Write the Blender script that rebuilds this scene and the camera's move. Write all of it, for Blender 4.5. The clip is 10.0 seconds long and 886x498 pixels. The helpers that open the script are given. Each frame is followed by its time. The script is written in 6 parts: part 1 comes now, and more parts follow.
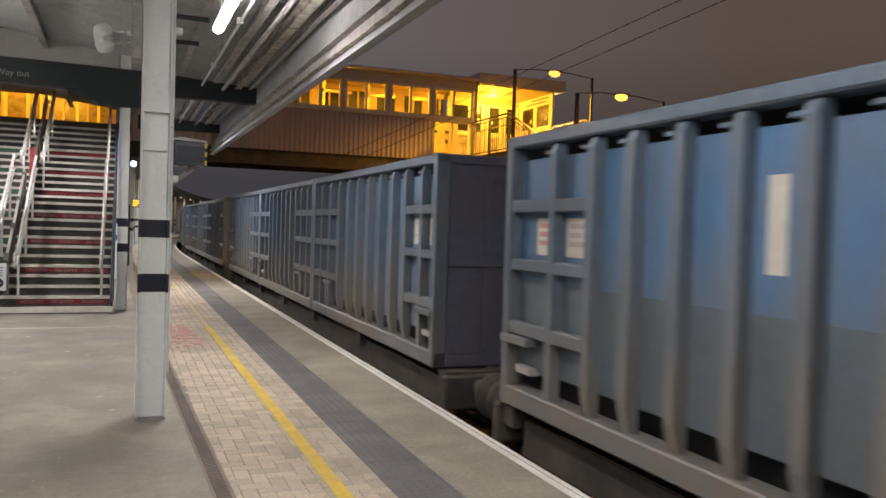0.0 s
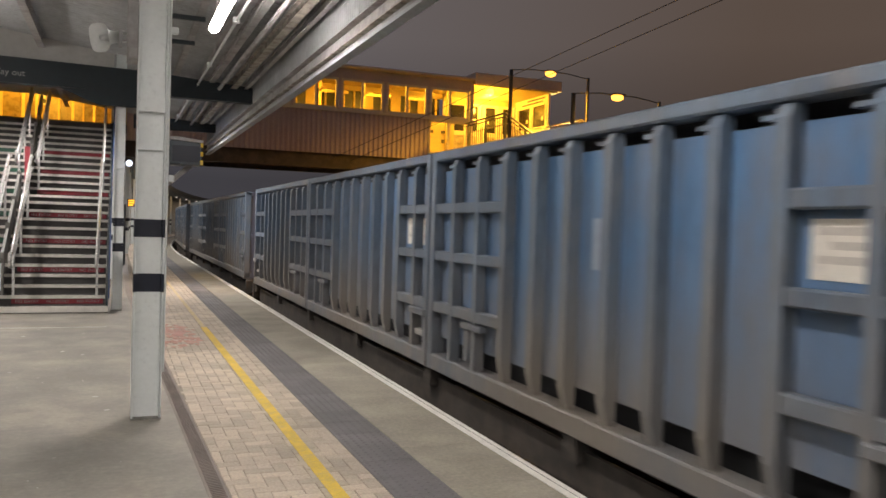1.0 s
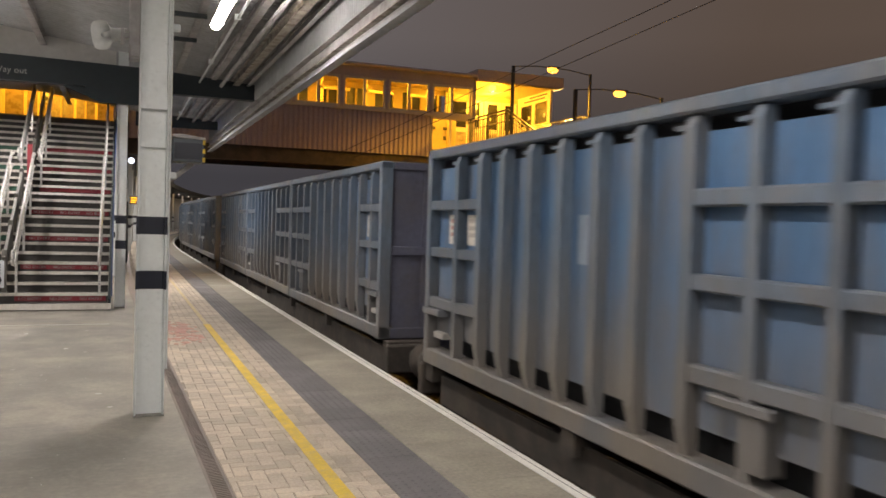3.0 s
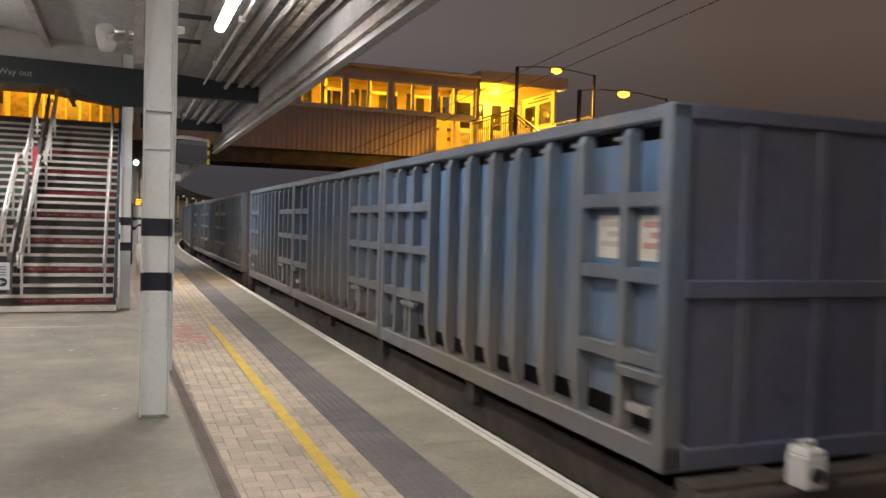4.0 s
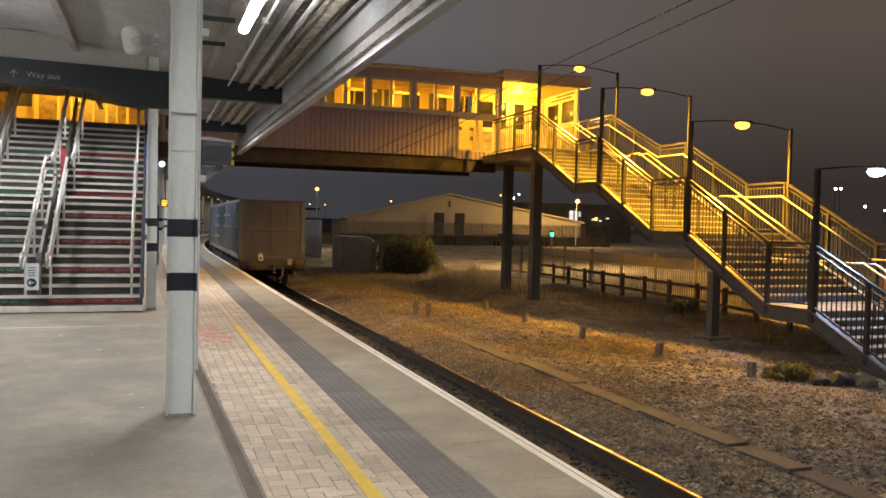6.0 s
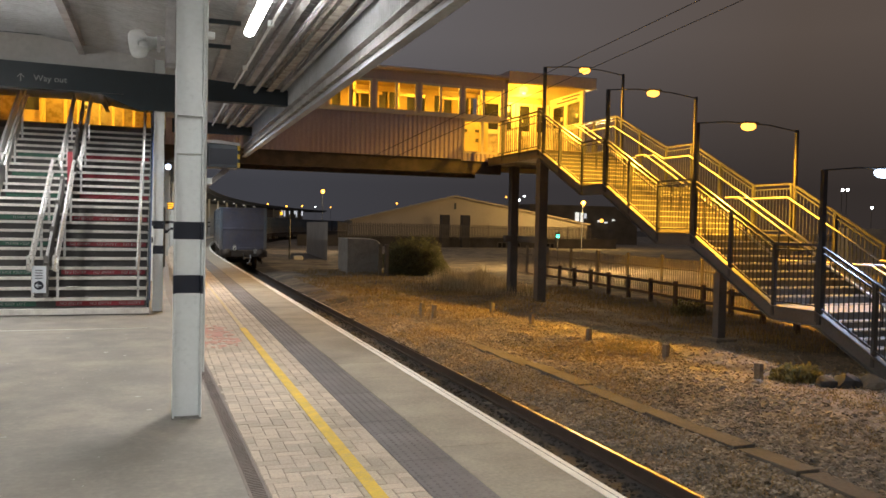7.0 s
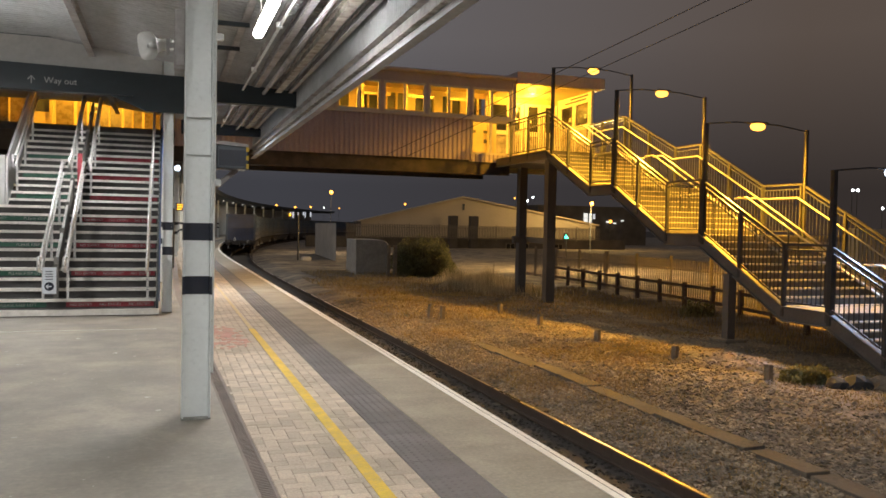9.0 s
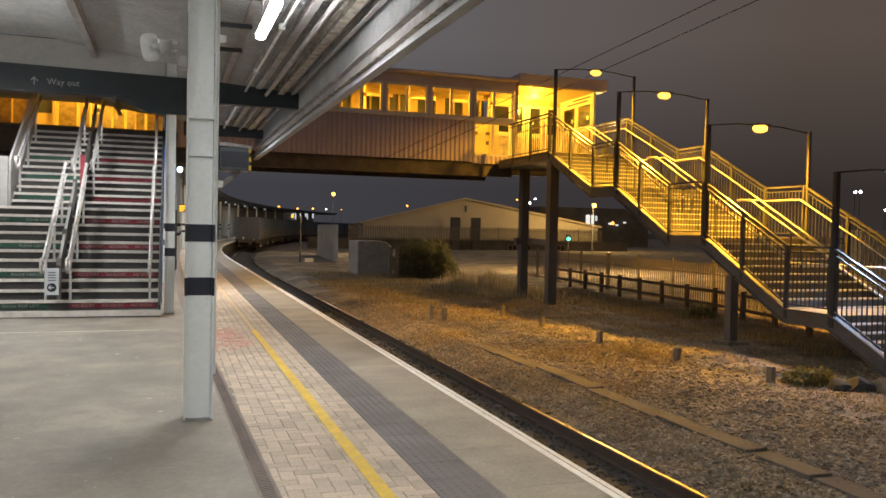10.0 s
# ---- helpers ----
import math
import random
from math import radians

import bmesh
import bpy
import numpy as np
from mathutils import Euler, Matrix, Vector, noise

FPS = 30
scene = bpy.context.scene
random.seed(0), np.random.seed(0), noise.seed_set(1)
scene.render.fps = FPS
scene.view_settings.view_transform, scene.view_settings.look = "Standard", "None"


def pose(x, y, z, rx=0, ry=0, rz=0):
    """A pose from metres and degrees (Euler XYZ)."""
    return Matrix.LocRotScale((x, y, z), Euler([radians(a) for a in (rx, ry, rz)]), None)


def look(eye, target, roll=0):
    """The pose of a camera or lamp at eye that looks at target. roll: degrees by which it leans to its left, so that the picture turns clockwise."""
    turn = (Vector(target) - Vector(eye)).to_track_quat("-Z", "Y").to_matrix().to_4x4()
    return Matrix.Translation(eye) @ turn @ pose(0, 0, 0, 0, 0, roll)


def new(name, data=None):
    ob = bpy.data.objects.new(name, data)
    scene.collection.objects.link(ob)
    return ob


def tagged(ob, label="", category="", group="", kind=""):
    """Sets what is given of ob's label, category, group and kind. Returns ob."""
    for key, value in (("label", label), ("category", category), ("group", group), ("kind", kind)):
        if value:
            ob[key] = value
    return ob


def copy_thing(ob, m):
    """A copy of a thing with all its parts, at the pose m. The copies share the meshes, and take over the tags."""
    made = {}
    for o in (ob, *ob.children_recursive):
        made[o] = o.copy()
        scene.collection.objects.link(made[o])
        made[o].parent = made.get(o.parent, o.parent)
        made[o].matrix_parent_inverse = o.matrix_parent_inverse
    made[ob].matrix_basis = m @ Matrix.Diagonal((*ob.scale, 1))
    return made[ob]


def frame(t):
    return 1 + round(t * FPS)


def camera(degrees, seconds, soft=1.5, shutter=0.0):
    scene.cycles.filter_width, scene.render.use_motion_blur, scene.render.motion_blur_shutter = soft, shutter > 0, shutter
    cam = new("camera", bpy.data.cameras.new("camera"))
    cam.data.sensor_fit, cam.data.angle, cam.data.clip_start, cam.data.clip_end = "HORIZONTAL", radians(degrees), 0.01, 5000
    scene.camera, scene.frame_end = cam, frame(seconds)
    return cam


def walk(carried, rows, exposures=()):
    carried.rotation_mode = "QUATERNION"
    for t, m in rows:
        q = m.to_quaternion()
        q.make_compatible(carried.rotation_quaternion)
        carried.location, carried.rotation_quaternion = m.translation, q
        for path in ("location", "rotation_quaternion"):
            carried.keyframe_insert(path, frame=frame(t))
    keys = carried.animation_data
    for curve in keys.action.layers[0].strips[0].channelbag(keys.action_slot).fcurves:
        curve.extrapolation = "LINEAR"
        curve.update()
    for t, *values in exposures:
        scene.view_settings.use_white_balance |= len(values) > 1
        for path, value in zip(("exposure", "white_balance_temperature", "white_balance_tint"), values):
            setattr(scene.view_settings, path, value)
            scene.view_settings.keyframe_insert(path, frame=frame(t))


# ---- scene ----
# The camera: held by hand at eye height on a station platform, turning slightly.
cam = camera(57.1, 10.0, soft=1.6, shutter=0.16)
EYE = (0.0, 0.0, 1.70)
VIEW = [
    (0.0, 21.605, -1.473, 1.774),
    (0.5, 21.649, -1.417, 1.817),
    (1.0, 21.879, -1.467, 1.828),
    (1.5, 21.982, -1.496, 1.850),
    (2.0, 21.836, -1.531, 1.850),
    (2.5, 21.792, -1.705, 1.784),
    (4.0, 21.426, -1.637, 1.570),
    (4.5, 21.080, -1.632, 1.495),
    (5.0, 20.602, -1.668, 1.456),
    (5.5, 20.127, -1.762, 1.387),
    (7.0, 19.398, -1.583, 1.186),
    (7.5, 19.158, -1.652, 1.162),
    (8.0, 18.864, -1.650, 1.134),
    (8.5, 18.816, -1.591, 1.130),
    (9.0, 18.810, -1.530, 1.128),
    (9.5, 18.692, -1.479, 1.160),
    (10.0, 18.659, -1.423, 1.186),
]


def aim(yaw, pitch):
    a, b = radians(yaw), radians(pitch)
    return (EYE[0] + math.sin(a) * math.cos(b), EYE[1] + math.cos(a) * math.cos(b), EYE[2] + math.sin(b))


# the camera brightens a little throughout and turns cooler once the train has gone
TONE = [(0.0, 0.05, 6750, 13), (2.5, 0.05, 6950, 14), (4.2, 0.05, 6950, 14), (5.5, 0.1, 6600, 11), (7.0, 0.1, 6400, 9), (10.0, 0.1, 6400, 9)]
walk(cam, [(t, look(EYE, aim(yaw, pitch), roll)) for t, yaw, pitch, roll in VIEW], TONE)

# ---- light ----
world = bpy.data.worlds.new("night_sky")
scene.world = world
world.use_nodes = True
wn = world.node_tree.nodes
wl = world.node_tree.links
# low cloud lit by the town, browner out over the yard, dim near the horizon; the paler, cooler part over the station
# paints in lamp-glare haze
sky_pos, sky_split = wn.new("ShaderNodeTexCoord"), wn.new("ShaderNodeSeparateXYZ")
wl.new(sky_pos.outputs["Generated"], sky_split.inputs[0])


def sky_ramp(axis, p0, c0, p1, c1):
    r = wn.new("ShaderNodeValToRGB")
    e = r.color_ramp.elements
    e[0].position, e[1].position, e[0].color, e[1].color = p0, p1, (*c0, 1), (*c1, 1)
    wl.new(sky_split.outputs[axis], r.inputs[0])
    return r


sky_round = sky_ramp("X", 0.12, (0.42, 0.40, 0.43), 0.66, (0.30, 0.225, 0.185))
sky_height = sky_ramp("Z", 0.05, (0.36, 0.375, 0.41), 0.22, (1.0, 1.0, 1.0))
sky_mix = wn.new("ShaderNodeMix")
sky_mix.data_type, sky_mix.blend_type = "RGBA", "MULTIPLY"
sky_mix.inputs[0].default_value = 1.0
wl.new(sky_round.outputs[0], sky_mix.inputs[6])
wl.new(sky_height.outputs[0], sky_mix.inputs[7])
wl.new(sky_mix.outputs[2], wn["Background"].inputs[0])
wn["Background"].inputs[1].default_value = 0.31

SODIUM = (1.0, 0.47, 0.03)
TUBE = (1.0, 0.985, 0.965)
WARM = (1.0, 0.49, 0.04)
YARD = (1.0, 0.72, 0.42)
COOL = (0.45, 0.64, 1.0)
TUBE_POWER = 68
BRIDGE_POWER = 150
PORCH_POWER = 230
CONCOURSE_POWER = 560
STREET_POWER = 4000
YARD_POWER = 3800


def lamp(name, kind, m, power, colour, size=0.2, size_y=None, spot=None):
    d = bpy.data.lights.new(name, kind)
    d.energy, d.color = power, colour
    if kind == "AREA":
        d.size = size
        if size_y:
            d.shape, d.size_y = "RECTANGLE", size_y
    elif kind == "SPOT":
        d.shadow_soft_size, d.spot_size, d.spot_blend = size, radians(spot), 0.6
    else:
        d.shadow_soft_size = size
    ob = new(name, d)
    ob.matrix_world = m
    return ob




# ---- mesh helpers ----
def box(bm, x0, x1, y0, y1, z0, z1, m=None):
    vs = [bm.verts.new((x, y, z)) for z in (z0, z1) for y in (y0, y1) for x in (x0, x1)]
    for f in ((0, 2, 3, 1), (4, 5, 7, 6), (0, 1, 5, 4), (2, 6, 7, 3), (0, 4, 6, 2), (1, 3, 7, 5)):
        bm.faces.new([vs[i] for i in f])
    if m is not None:
        bmesh.ops.transform(bm, matrix=m, verts=vs)
    return vs


def soft(bm, width=0.01, seg=1):
    bmesh.ops.bevel(bm, geom=list(bm.edges), offset=width, segments=seg, affect="EDGES", profile=0.5)
    return bm


def rod(bm, a, b, r, n=8, r2=None):
    a, b = Vector(a), Vector(b)
    d = b - a
    m = Matrix.Translation((a + b) / 2) @ d.to_track_quat("Z", "Y").to_matrix().to_4x4()
    bmesh.ops.create_cone(bm, cap_ends=True, segments=n, radius1=r, radius2=r if r2 is None else r2, depth=d.length, matrix=m)


def bar(bm, a, b, w, h, up=(0, 0, 1)):
    """A square-cut bar from a to b, w wide and h high."""
    a, b = Vector(a), Vector(b)
    y = (b - a).normalized()
    x = y.cross(Vector(up)).normalized()
    z = x.cross(y)
    vs = [bm.verts.new(p + x * sx * w / 2 + z * sz * h / 2) for p in (a, b) for sz in (-1, 1) for sx in (-1, 1)]
    for f in ((0, 1, 3, 2), (4, 6, 7, 5), (0, 4, 5, 1), (2, 3, 7, 6), (0, 2, 6, 4), (1, 5, 7, 3)):
        bm.faces.new([vs[i] for i in f])


def prism(bm, pts, axis, a, b):
    """Extrudes the polygon pts along axis 0, 1 or 2 from a to b; pts hold the other two coordinates in order."""
    def at(p, v):
        c = list(p)
        c.insert(axis, v)
        return bm.verts.new(c)
    lo, hi = [at(p, a) for p in pts], [at(p, b) for p in pts]
    bm.faces.new(lo)
    bm.faces.new(hi[::-1])
    n = len(pts)
    for i in range(n):
        bm.faces.new((lo[i], hi[i], hi[(i + 1) % n], lo[(i + 1) % n]))


def tube(bm, pts, r, n=8):
    for a, b in zip(pts, pts[1:]):
        rod(bm, a, b, r, n)
    for p in pts[1:-1]:
        bmesh.ops.create_uvsphere(bm, u_segments=n, v_segments=6, radius=r, matrix=Matrix.Translation(p))


def mesh(name, bm, mat, smooth=False):
    bmesh.ops.recalc_face_normals(bm, faces=bm.faces)
    me = bpy.data.meshes.new(name)
    bm.to_mesh(me)
    bm.free()
    if smooth:
        me.polygons.foreach_set("use_smooth", [True] * len(me.polygons))
    for m in mat if isinstance(mat, (list, tuple)) else [mat]:
        me.materials.append(m)
    return me


def part(name, bm, mat, parent, label="", smooth=False):
    ob = new(name, mesh(name, bm, mat, smooth))
    ob.parent = parent
    return tagged(ob, label)


def thing(name, label, category, at=(0, 0, 0), group="", kind=""):
    ob = new(name)
    ob.location = at
    ob.empty_display_size = 0.1
    return tagged(ob, label, category, group, kind)


def solid(name, bm, mat, label="", category="", group="", kind="", smooth=False):
    return tagged(new(name, mesh(name, bm, mat, smooth)), label, category, group, kind)


def BM():
    return bmesh.new()


# ---- materials ----
def mat(name, base, rough=0.6, metal=0.0, big=1.2, fine=30.0, vary=0.25, bump=0.15, tint=None, piece=0.0, coords="Object", stretch=(1, 1, 1), spec=0.5, dirt=0.0, dirt_col=(0.03, 0.025, 0.02), dirt_scale=2.0, island=0.0, film=None):
    m = bpy.data.materials.new(name)
    m.use_nodes = True
    nt = m.node_tree
    n, l = nt.nodes, nt.links
    b = n["Principled BSDF"]
    b.inputs["Metallic"].default_value = metal
    b.inputs["Specular IOR Level"].default_value = spec
    tc = n.new("ShaderNodeTexCoord")
    mp = n.new("ShaderNodeMapping")
    mp.inputs["Scale"].default_value = stretch
    if coords == "World":
        l.new(n.new("ShaderNodeNewGeometry").outputs["Position"], mp.inputs[0])
    else:
        l.new(tc.outputs["Object"], mp.inputs[0])
    noises = []
    for s, d in ((big, 4), (fine, 6)):
        t = n.new("ShaderNodeTexNoise")
        t.inputs["Scale"].default_value = s
        t.inputs["Detail"].default_value = d
        t.inputs["Roughness"].default_value = 0.6
        l.new(mp.outputs[0], t.inputs["Vector"])
        noises.append(t)
    add = n.new("ShaderNodeMath")
    add.operation = "ADD"
    l.new(noises[0].outputs[0], add.inputs[0])
    l.new(noises[1].outputs[0], add.inputs[1])
    rng = n.new("ShaderNodeMapRange")
    rng.inputs[1].default_value, rng.inputs[2].default_value = 0.7, 1.3
    rng.inputs[3].default_value, rng.inputs[4].default_value = 1 - vary, 1 + vary
    l.new(add.outputs[0], rng.inputs[0])
    fac = rng.outputs[0]
    if piece:
        oi = n.new("ShaderNodeObjectInfo")
        r2 = n.new("ShaderNodeMapRange")
        r2.inputs[3].default_value, r2.inputs[4].default_value = 1 - piece, 1 + piece
        l.new(oi.outputs["Random"], r2.inputs[0])
        mul = n.new("ShaderNodeMath")
        mul.operation = "MULTIPLY"
        l.new(fac, mul.inputs[0])
        l.new(r2.outputs[0], mul.inputs[1])
        fac = mul.outputs[0]
    if island:
        gi = n.new("ShaderNodeNewGeometry")
        r4 = n.new("ShaderNodeMapRange")
        r4.inputs[3].default_value, r4.inputs[4].default_value = 1 - island, 1 + island
        l.new(gi.outputs["Random Per Island"], r4.inputs[0])
        m4 = n.new("ShaderNodeMath")
        m4.operation = "MULTIPLY"
        l.new(fac, m4.inputs[0])
        l.new(r4.outputs[0], m4.inputs[1])
        fac = m4.outputs[0]
    sc = n.new("ShaderNodeVectorMath")
    sc.operation = "SCALE"
    if tint:
        mx = n.new("ShaderNodeMix")
        mx.data_type = "RGBA"
        mx.inputs[6].default_value, mx.inputs[7].default_value = (*base, 1), (*tint, 1)
        r3 = n.new("ShaderNodeMapRange")
        r3.inputs[1].default_value, r3.inputs[2].default_value = 0.4, 0.62
        l.new(noises[0].outputs[0], r3.inputs[0])
        l.new(r3.outputs[0], mx.inputs[0])
        l.new(mx.outputs[2], sc.inputs[0])
    else:
        sc.inputs[0].default_value = base
    l.new(fac, sc.inputs["Scale"])
    colour = sc.outputs[0]
    if dirt:
        dt = n.new("ShaderNodeTexNoise")
        dt.inputs["Scale"].default_value, dt.inputs["Detail"].default_value, dt.inputs["Roughness"].default_value = dirt_scale, 8, 0.7
        l.new(mp.outputs[0], dt.inputs["Vector"])
        dr = n.new("ShaderNodeMapRange")
        dr.inputs[1].default_value, dr.inputs[2].default_value, dr.inputs[4].default_value = 0.45, 0.72, dirt
        l.new(dt.outputs[0], dr.inputs[0])
        dm = n.new("ShaderNodeMix")
        dm.data_type = "RGBA"
        dm.inputs[7].default_value = (*dirt_col, 1)
        l.new(dr.outputs[0], dm.inputs[0])
        l.new(colour, dm.inputs[6])
        colour = dm.outputs[2]
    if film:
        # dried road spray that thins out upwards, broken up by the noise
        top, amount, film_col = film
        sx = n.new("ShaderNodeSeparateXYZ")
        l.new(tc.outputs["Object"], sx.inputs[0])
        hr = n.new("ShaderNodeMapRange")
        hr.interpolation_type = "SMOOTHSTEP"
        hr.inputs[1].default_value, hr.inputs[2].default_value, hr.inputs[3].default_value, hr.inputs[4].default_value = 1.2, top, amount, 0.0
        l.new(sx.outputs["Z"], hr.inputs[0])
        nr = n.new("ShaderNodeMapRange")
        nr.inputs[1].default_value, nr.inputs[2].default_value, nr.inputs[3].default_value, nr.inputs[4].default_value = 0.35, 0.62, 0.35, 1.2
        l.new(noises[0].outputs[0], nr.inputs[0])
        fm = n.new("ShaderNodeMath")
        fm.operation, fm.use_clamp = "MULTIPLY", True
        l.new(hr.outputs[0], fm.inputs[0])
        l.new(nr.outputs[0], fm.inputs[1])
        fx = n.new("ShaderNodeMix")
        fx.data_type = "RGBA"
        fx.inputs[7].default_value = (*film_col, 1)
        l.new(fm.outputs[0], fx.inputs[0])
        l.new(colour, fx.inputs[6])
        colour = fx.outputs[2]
    l.new(colour, b.inputs["Base Color"])
    rr = n.new("ShaderNodeMapRange")
    rr.inputs[1].default_value, rr.inputs[2].default_value = 0.3, 0.7
    rr.inputs[3].default_value, rr.inputs[4].default_value = max(0.03, rough - 0.12), min(1, rough + 0.12)
    l.new(noises[1].outputs[0], rr.inputs[0])
    l.new(rr.outputs[0], b.inputs["Roughness"])
    if bump:
        bp = n.new("ShaderNodeBump")
        bp.inputs["Strength"].default_value = bump
        bp.inputs["Distance"].default_value = 0.01
        l.new(noises[1].outputs[0], bp.inputs["Height"])
        l.new(bp.outputs[0], b.inputs["Normal"])
    return m


def glow(name, colour, strength):
    m = bpy.data.materials.new(name)
    m.use_nodes = True
    b = m.node_tree.nodes["Principled BSDF"]
    b.inputs["Base Color"].default_value = (*colour, 1)
    b.inputs["Emission Color"].default_value = (*colour, 1)
    b.inputs["Emission Strength"].default_value = strength
    return m


def glass(name, tint=(1, 1, 1), rough=0.02):
    m = bpy.data.materials.new(name)
    m.use_nodes = True
    b = m.node_tree.nodes["Principled BSDF"]
    b.inputs["Base Color"].default_value = (*tint, 1)
    b.inputs["Roughness"].default_value = rough
    b.inputs["Transmission Weight"].default_value = 1.0
    b.inputs["IOR"].default_value = 1.05
    return m


M_CONCRETE = mat("platform_concrete", (0.278, 0.262, 0.23), 0.75, big=0.9, fine=22, vary=0.26, bump=0.2, coords="World", tint=(0.315, 0.287, 0.243), dirt=0.65, dirt_col=(0.20, 0.188, 0.168), dirt_scale=2.0)
M_SLAB = mat("edge_slab", (0.315, 0.288, 0.232), 0.8, big=1.3, fine=30, vary=0.3, bump=0.2, coords="World", piece=0.07, dirt=0.35, dirt_col=(0.21, 0.20, 0.165), dirt_scale=2.2)
M_PAVER = mat("buff_paver", (0.50, 0.425, 0.34), 0.8, big=1.1, fine=50, vary=0.28, bump=0.25, coords="World", piece=0.15)
M_JOINT = mat("paver_joint", (0.27, 0.235, 0.195), 0.9, big=2, fine=60, vary=0.3, coords="World")
M_TACTILE = mat("tactile_grey", (0.16, 0.152, 0.155), 0.7, big=2, fine=70, vary=0.25, coords="World", piece=0.12)
M_YELLOW = mat("yellow_line_paint", (0.72, 0.50, 0.06), 0.7, big=4, fine=50, vary=0.2, coords="World", dirt=0.55, dirt_col=(0.42, 0.34, 0.2), dirt_scale=9)
M_WHITE = mat("white_line_paint", (0.84, 0.82, 0.77), 0.6, big=3, fine=40, vary=0.12, coords="World", dirt=0.25, dirt_col=(0.45, 0.42, 0.36), dirt_scale=7)
M_DRAIN = mat("cast_drain", (0.20, 0.165, 0.145), 0.6, metal=0.4, big=2, fine=40, coords="World")
M_COLUMN = mat("white_column_paint", (0.80, 0.84, 0.84), 0.35, big=2, fine=25, vary=0.05, bump=0.06, dirt=0.10, dirt_col=(0.4, 0.38, 0.33), dirt_scale=3)
M_BLACK = mat("navy_band_paint", (0.012, 0.016, 0.03), 0.4, big=2, fine=20, vary=0.2, bump=0.05)
M_GIRDER = mat("dark_girder_paint", (0.016, 0.026, 0.033), 0.5, big=2, fine=25, vary=0.25, bump=0.1)
M_CANOPY = mat("canopy_sheet", (0.43, 0.445, 0.46), 0.75, big=0.8, fine=12, vary=0.18, bump=0.1, spec=0.25, dirt=0.35, dirt_col=(0.19, 0.185, 0.18), dirt_scale=1.2)
M_PURLIN = mat("canopy_steel", (0.42, 0.41, 0.41), 0.8, big=1.5, fine=14, vary=0.22, bump=0.12, spec=0.2, dirt=0.5, dirt_col=(0.15, 0.12, 0.10), dirt_scale=2.5)
M_STEEL = mat("stainless_rail", (0.60, 0.59, 0.57), 0.33, metal=0.45, big=2, fine=30, vary=0.1, bump=0.03)
M_DARKSTEEL = mat("dark_rail_paint", (0.025, 0.028, 0.032), 0.45, big=2, fine=25, vary=0.2, bump=0.06)
M_STEP = mat("step_dark", (0.075, 0.07, 0.066), 0.75, big=2, fine=50, vary=0.3)
M_NOSING = mat("nosing_white", (0.72, 0.69, 0.63), 0.6, big=3, fine=30, vary=0.14, dirt=0.4, dirt_col=(0.33, 0.29, 0.24), dirt_scale=5)
M_CLAD = mat("bridge_cladding", (0.47, 0.38, 0.37), 0.55, big=0.8, fine=15, vary=0.15, bump=0.06)
M_BRWHITE = mat("bridge_white_frame", (0.62, 0.55, 0.42), 0.5, big=2, fine=20, vary=0.1)
M_INTERIOR = mat("bridge_interior_panel", (0.68, 0.56, 0.26), 0.6, big=1, fine=14, vary=0.12)
M_BALLAST = mat("ballast", (0.15, 0.13, 0.108), 0.9, big=0.7, fine=30, vary=0.8, bump=1.0, coords="World", tint=(0.21, 0.175, 0.13))
# darker ground from the platform's foot to just past the far rail
M_TRACKBED = mat("dark_track_bed", (0.045, 0.04, 0.036), 0.85, big=1.5, fine=30, vary=0.6, bump=1.0, coords="World")
M_RAIL = mat("worn_rail", (0.30, 0.24, 0.19), 0.3, metal=1.0, big=0.3, fine=0.6, vary=0.1, bump=0)
M_RUST = mat("rusty_rail", (0.06, 0.042, 0.032), 0.7, metal=0.2, big=3, fine=40, vary=0.3)
M_SLEEPER = mat("sleeper_concrete", (0.11, 0.095, 0.08), 0.9, big=2, fine=30, vary=0.3)
M_BLUE = mat("container_blue", (0.078, 0.168, 0.31), 0.5, big=0.9, fine=18, vary=0.25, bump=0.1, piece=0.15, dirt=0.75, dirt_col=(0.15, 0.137, 0.122), dirt_scale=2.6, stretch=(1, 1, 0.3), film=(2.8, 0.8, (0.205, 0.182, 0.155)))
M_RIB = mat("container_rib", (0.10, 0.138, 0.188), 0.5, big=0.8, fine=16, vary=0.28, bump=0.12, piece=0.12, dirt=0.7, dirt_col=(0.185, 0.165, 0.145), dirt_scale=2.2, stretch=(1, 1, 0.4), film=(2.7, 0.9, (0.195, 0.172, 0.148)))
M_STICKER = mat("sticker_white", (0.60, 0.57, 0.51), 0.5, big=4, fine=20, vary=0.12)
M_UNDER = mat("wagon_underframe", (0.06, 0.052, 0.045), 0.75, big=2, fine=25, vary=0.4, dirt=0.7, dirt_col=(0.13, 0.10, 0.078), dirt_scale=3)
M_TUBE = glow("tube_light", (1.0, 0.965, 0.92), 60)
M_TUBEFAR = glow("far_tube_light", (1.0, 0.95, 0.88), 0.35)
M_WARMTUBE = glow("warm_tube_light", (1.0, 0.66, 0.10), 4)
M_SODIUM = glow("sodium_lamp", (1.0, 0.42, 0.05), 4.2)
M_COOL = glow("cool_lamp", (0.62, 0.76, 1.0), 6)
M_FARSODIUM = glow("far_sodium_lamp", (1.0, 0.42, 0.06), 3.2)
M_FARWHITE = glow("far_white_lamp", (0.92, 0.96, 1.0), 10)
M_FARWHITE2 = glow("far_lit_window", (0.95, 0.95, 0.9), 0.9)
M_FARPOST = glow("far_dim_glow", (0.7, 0.72, 0.78), 0.8)
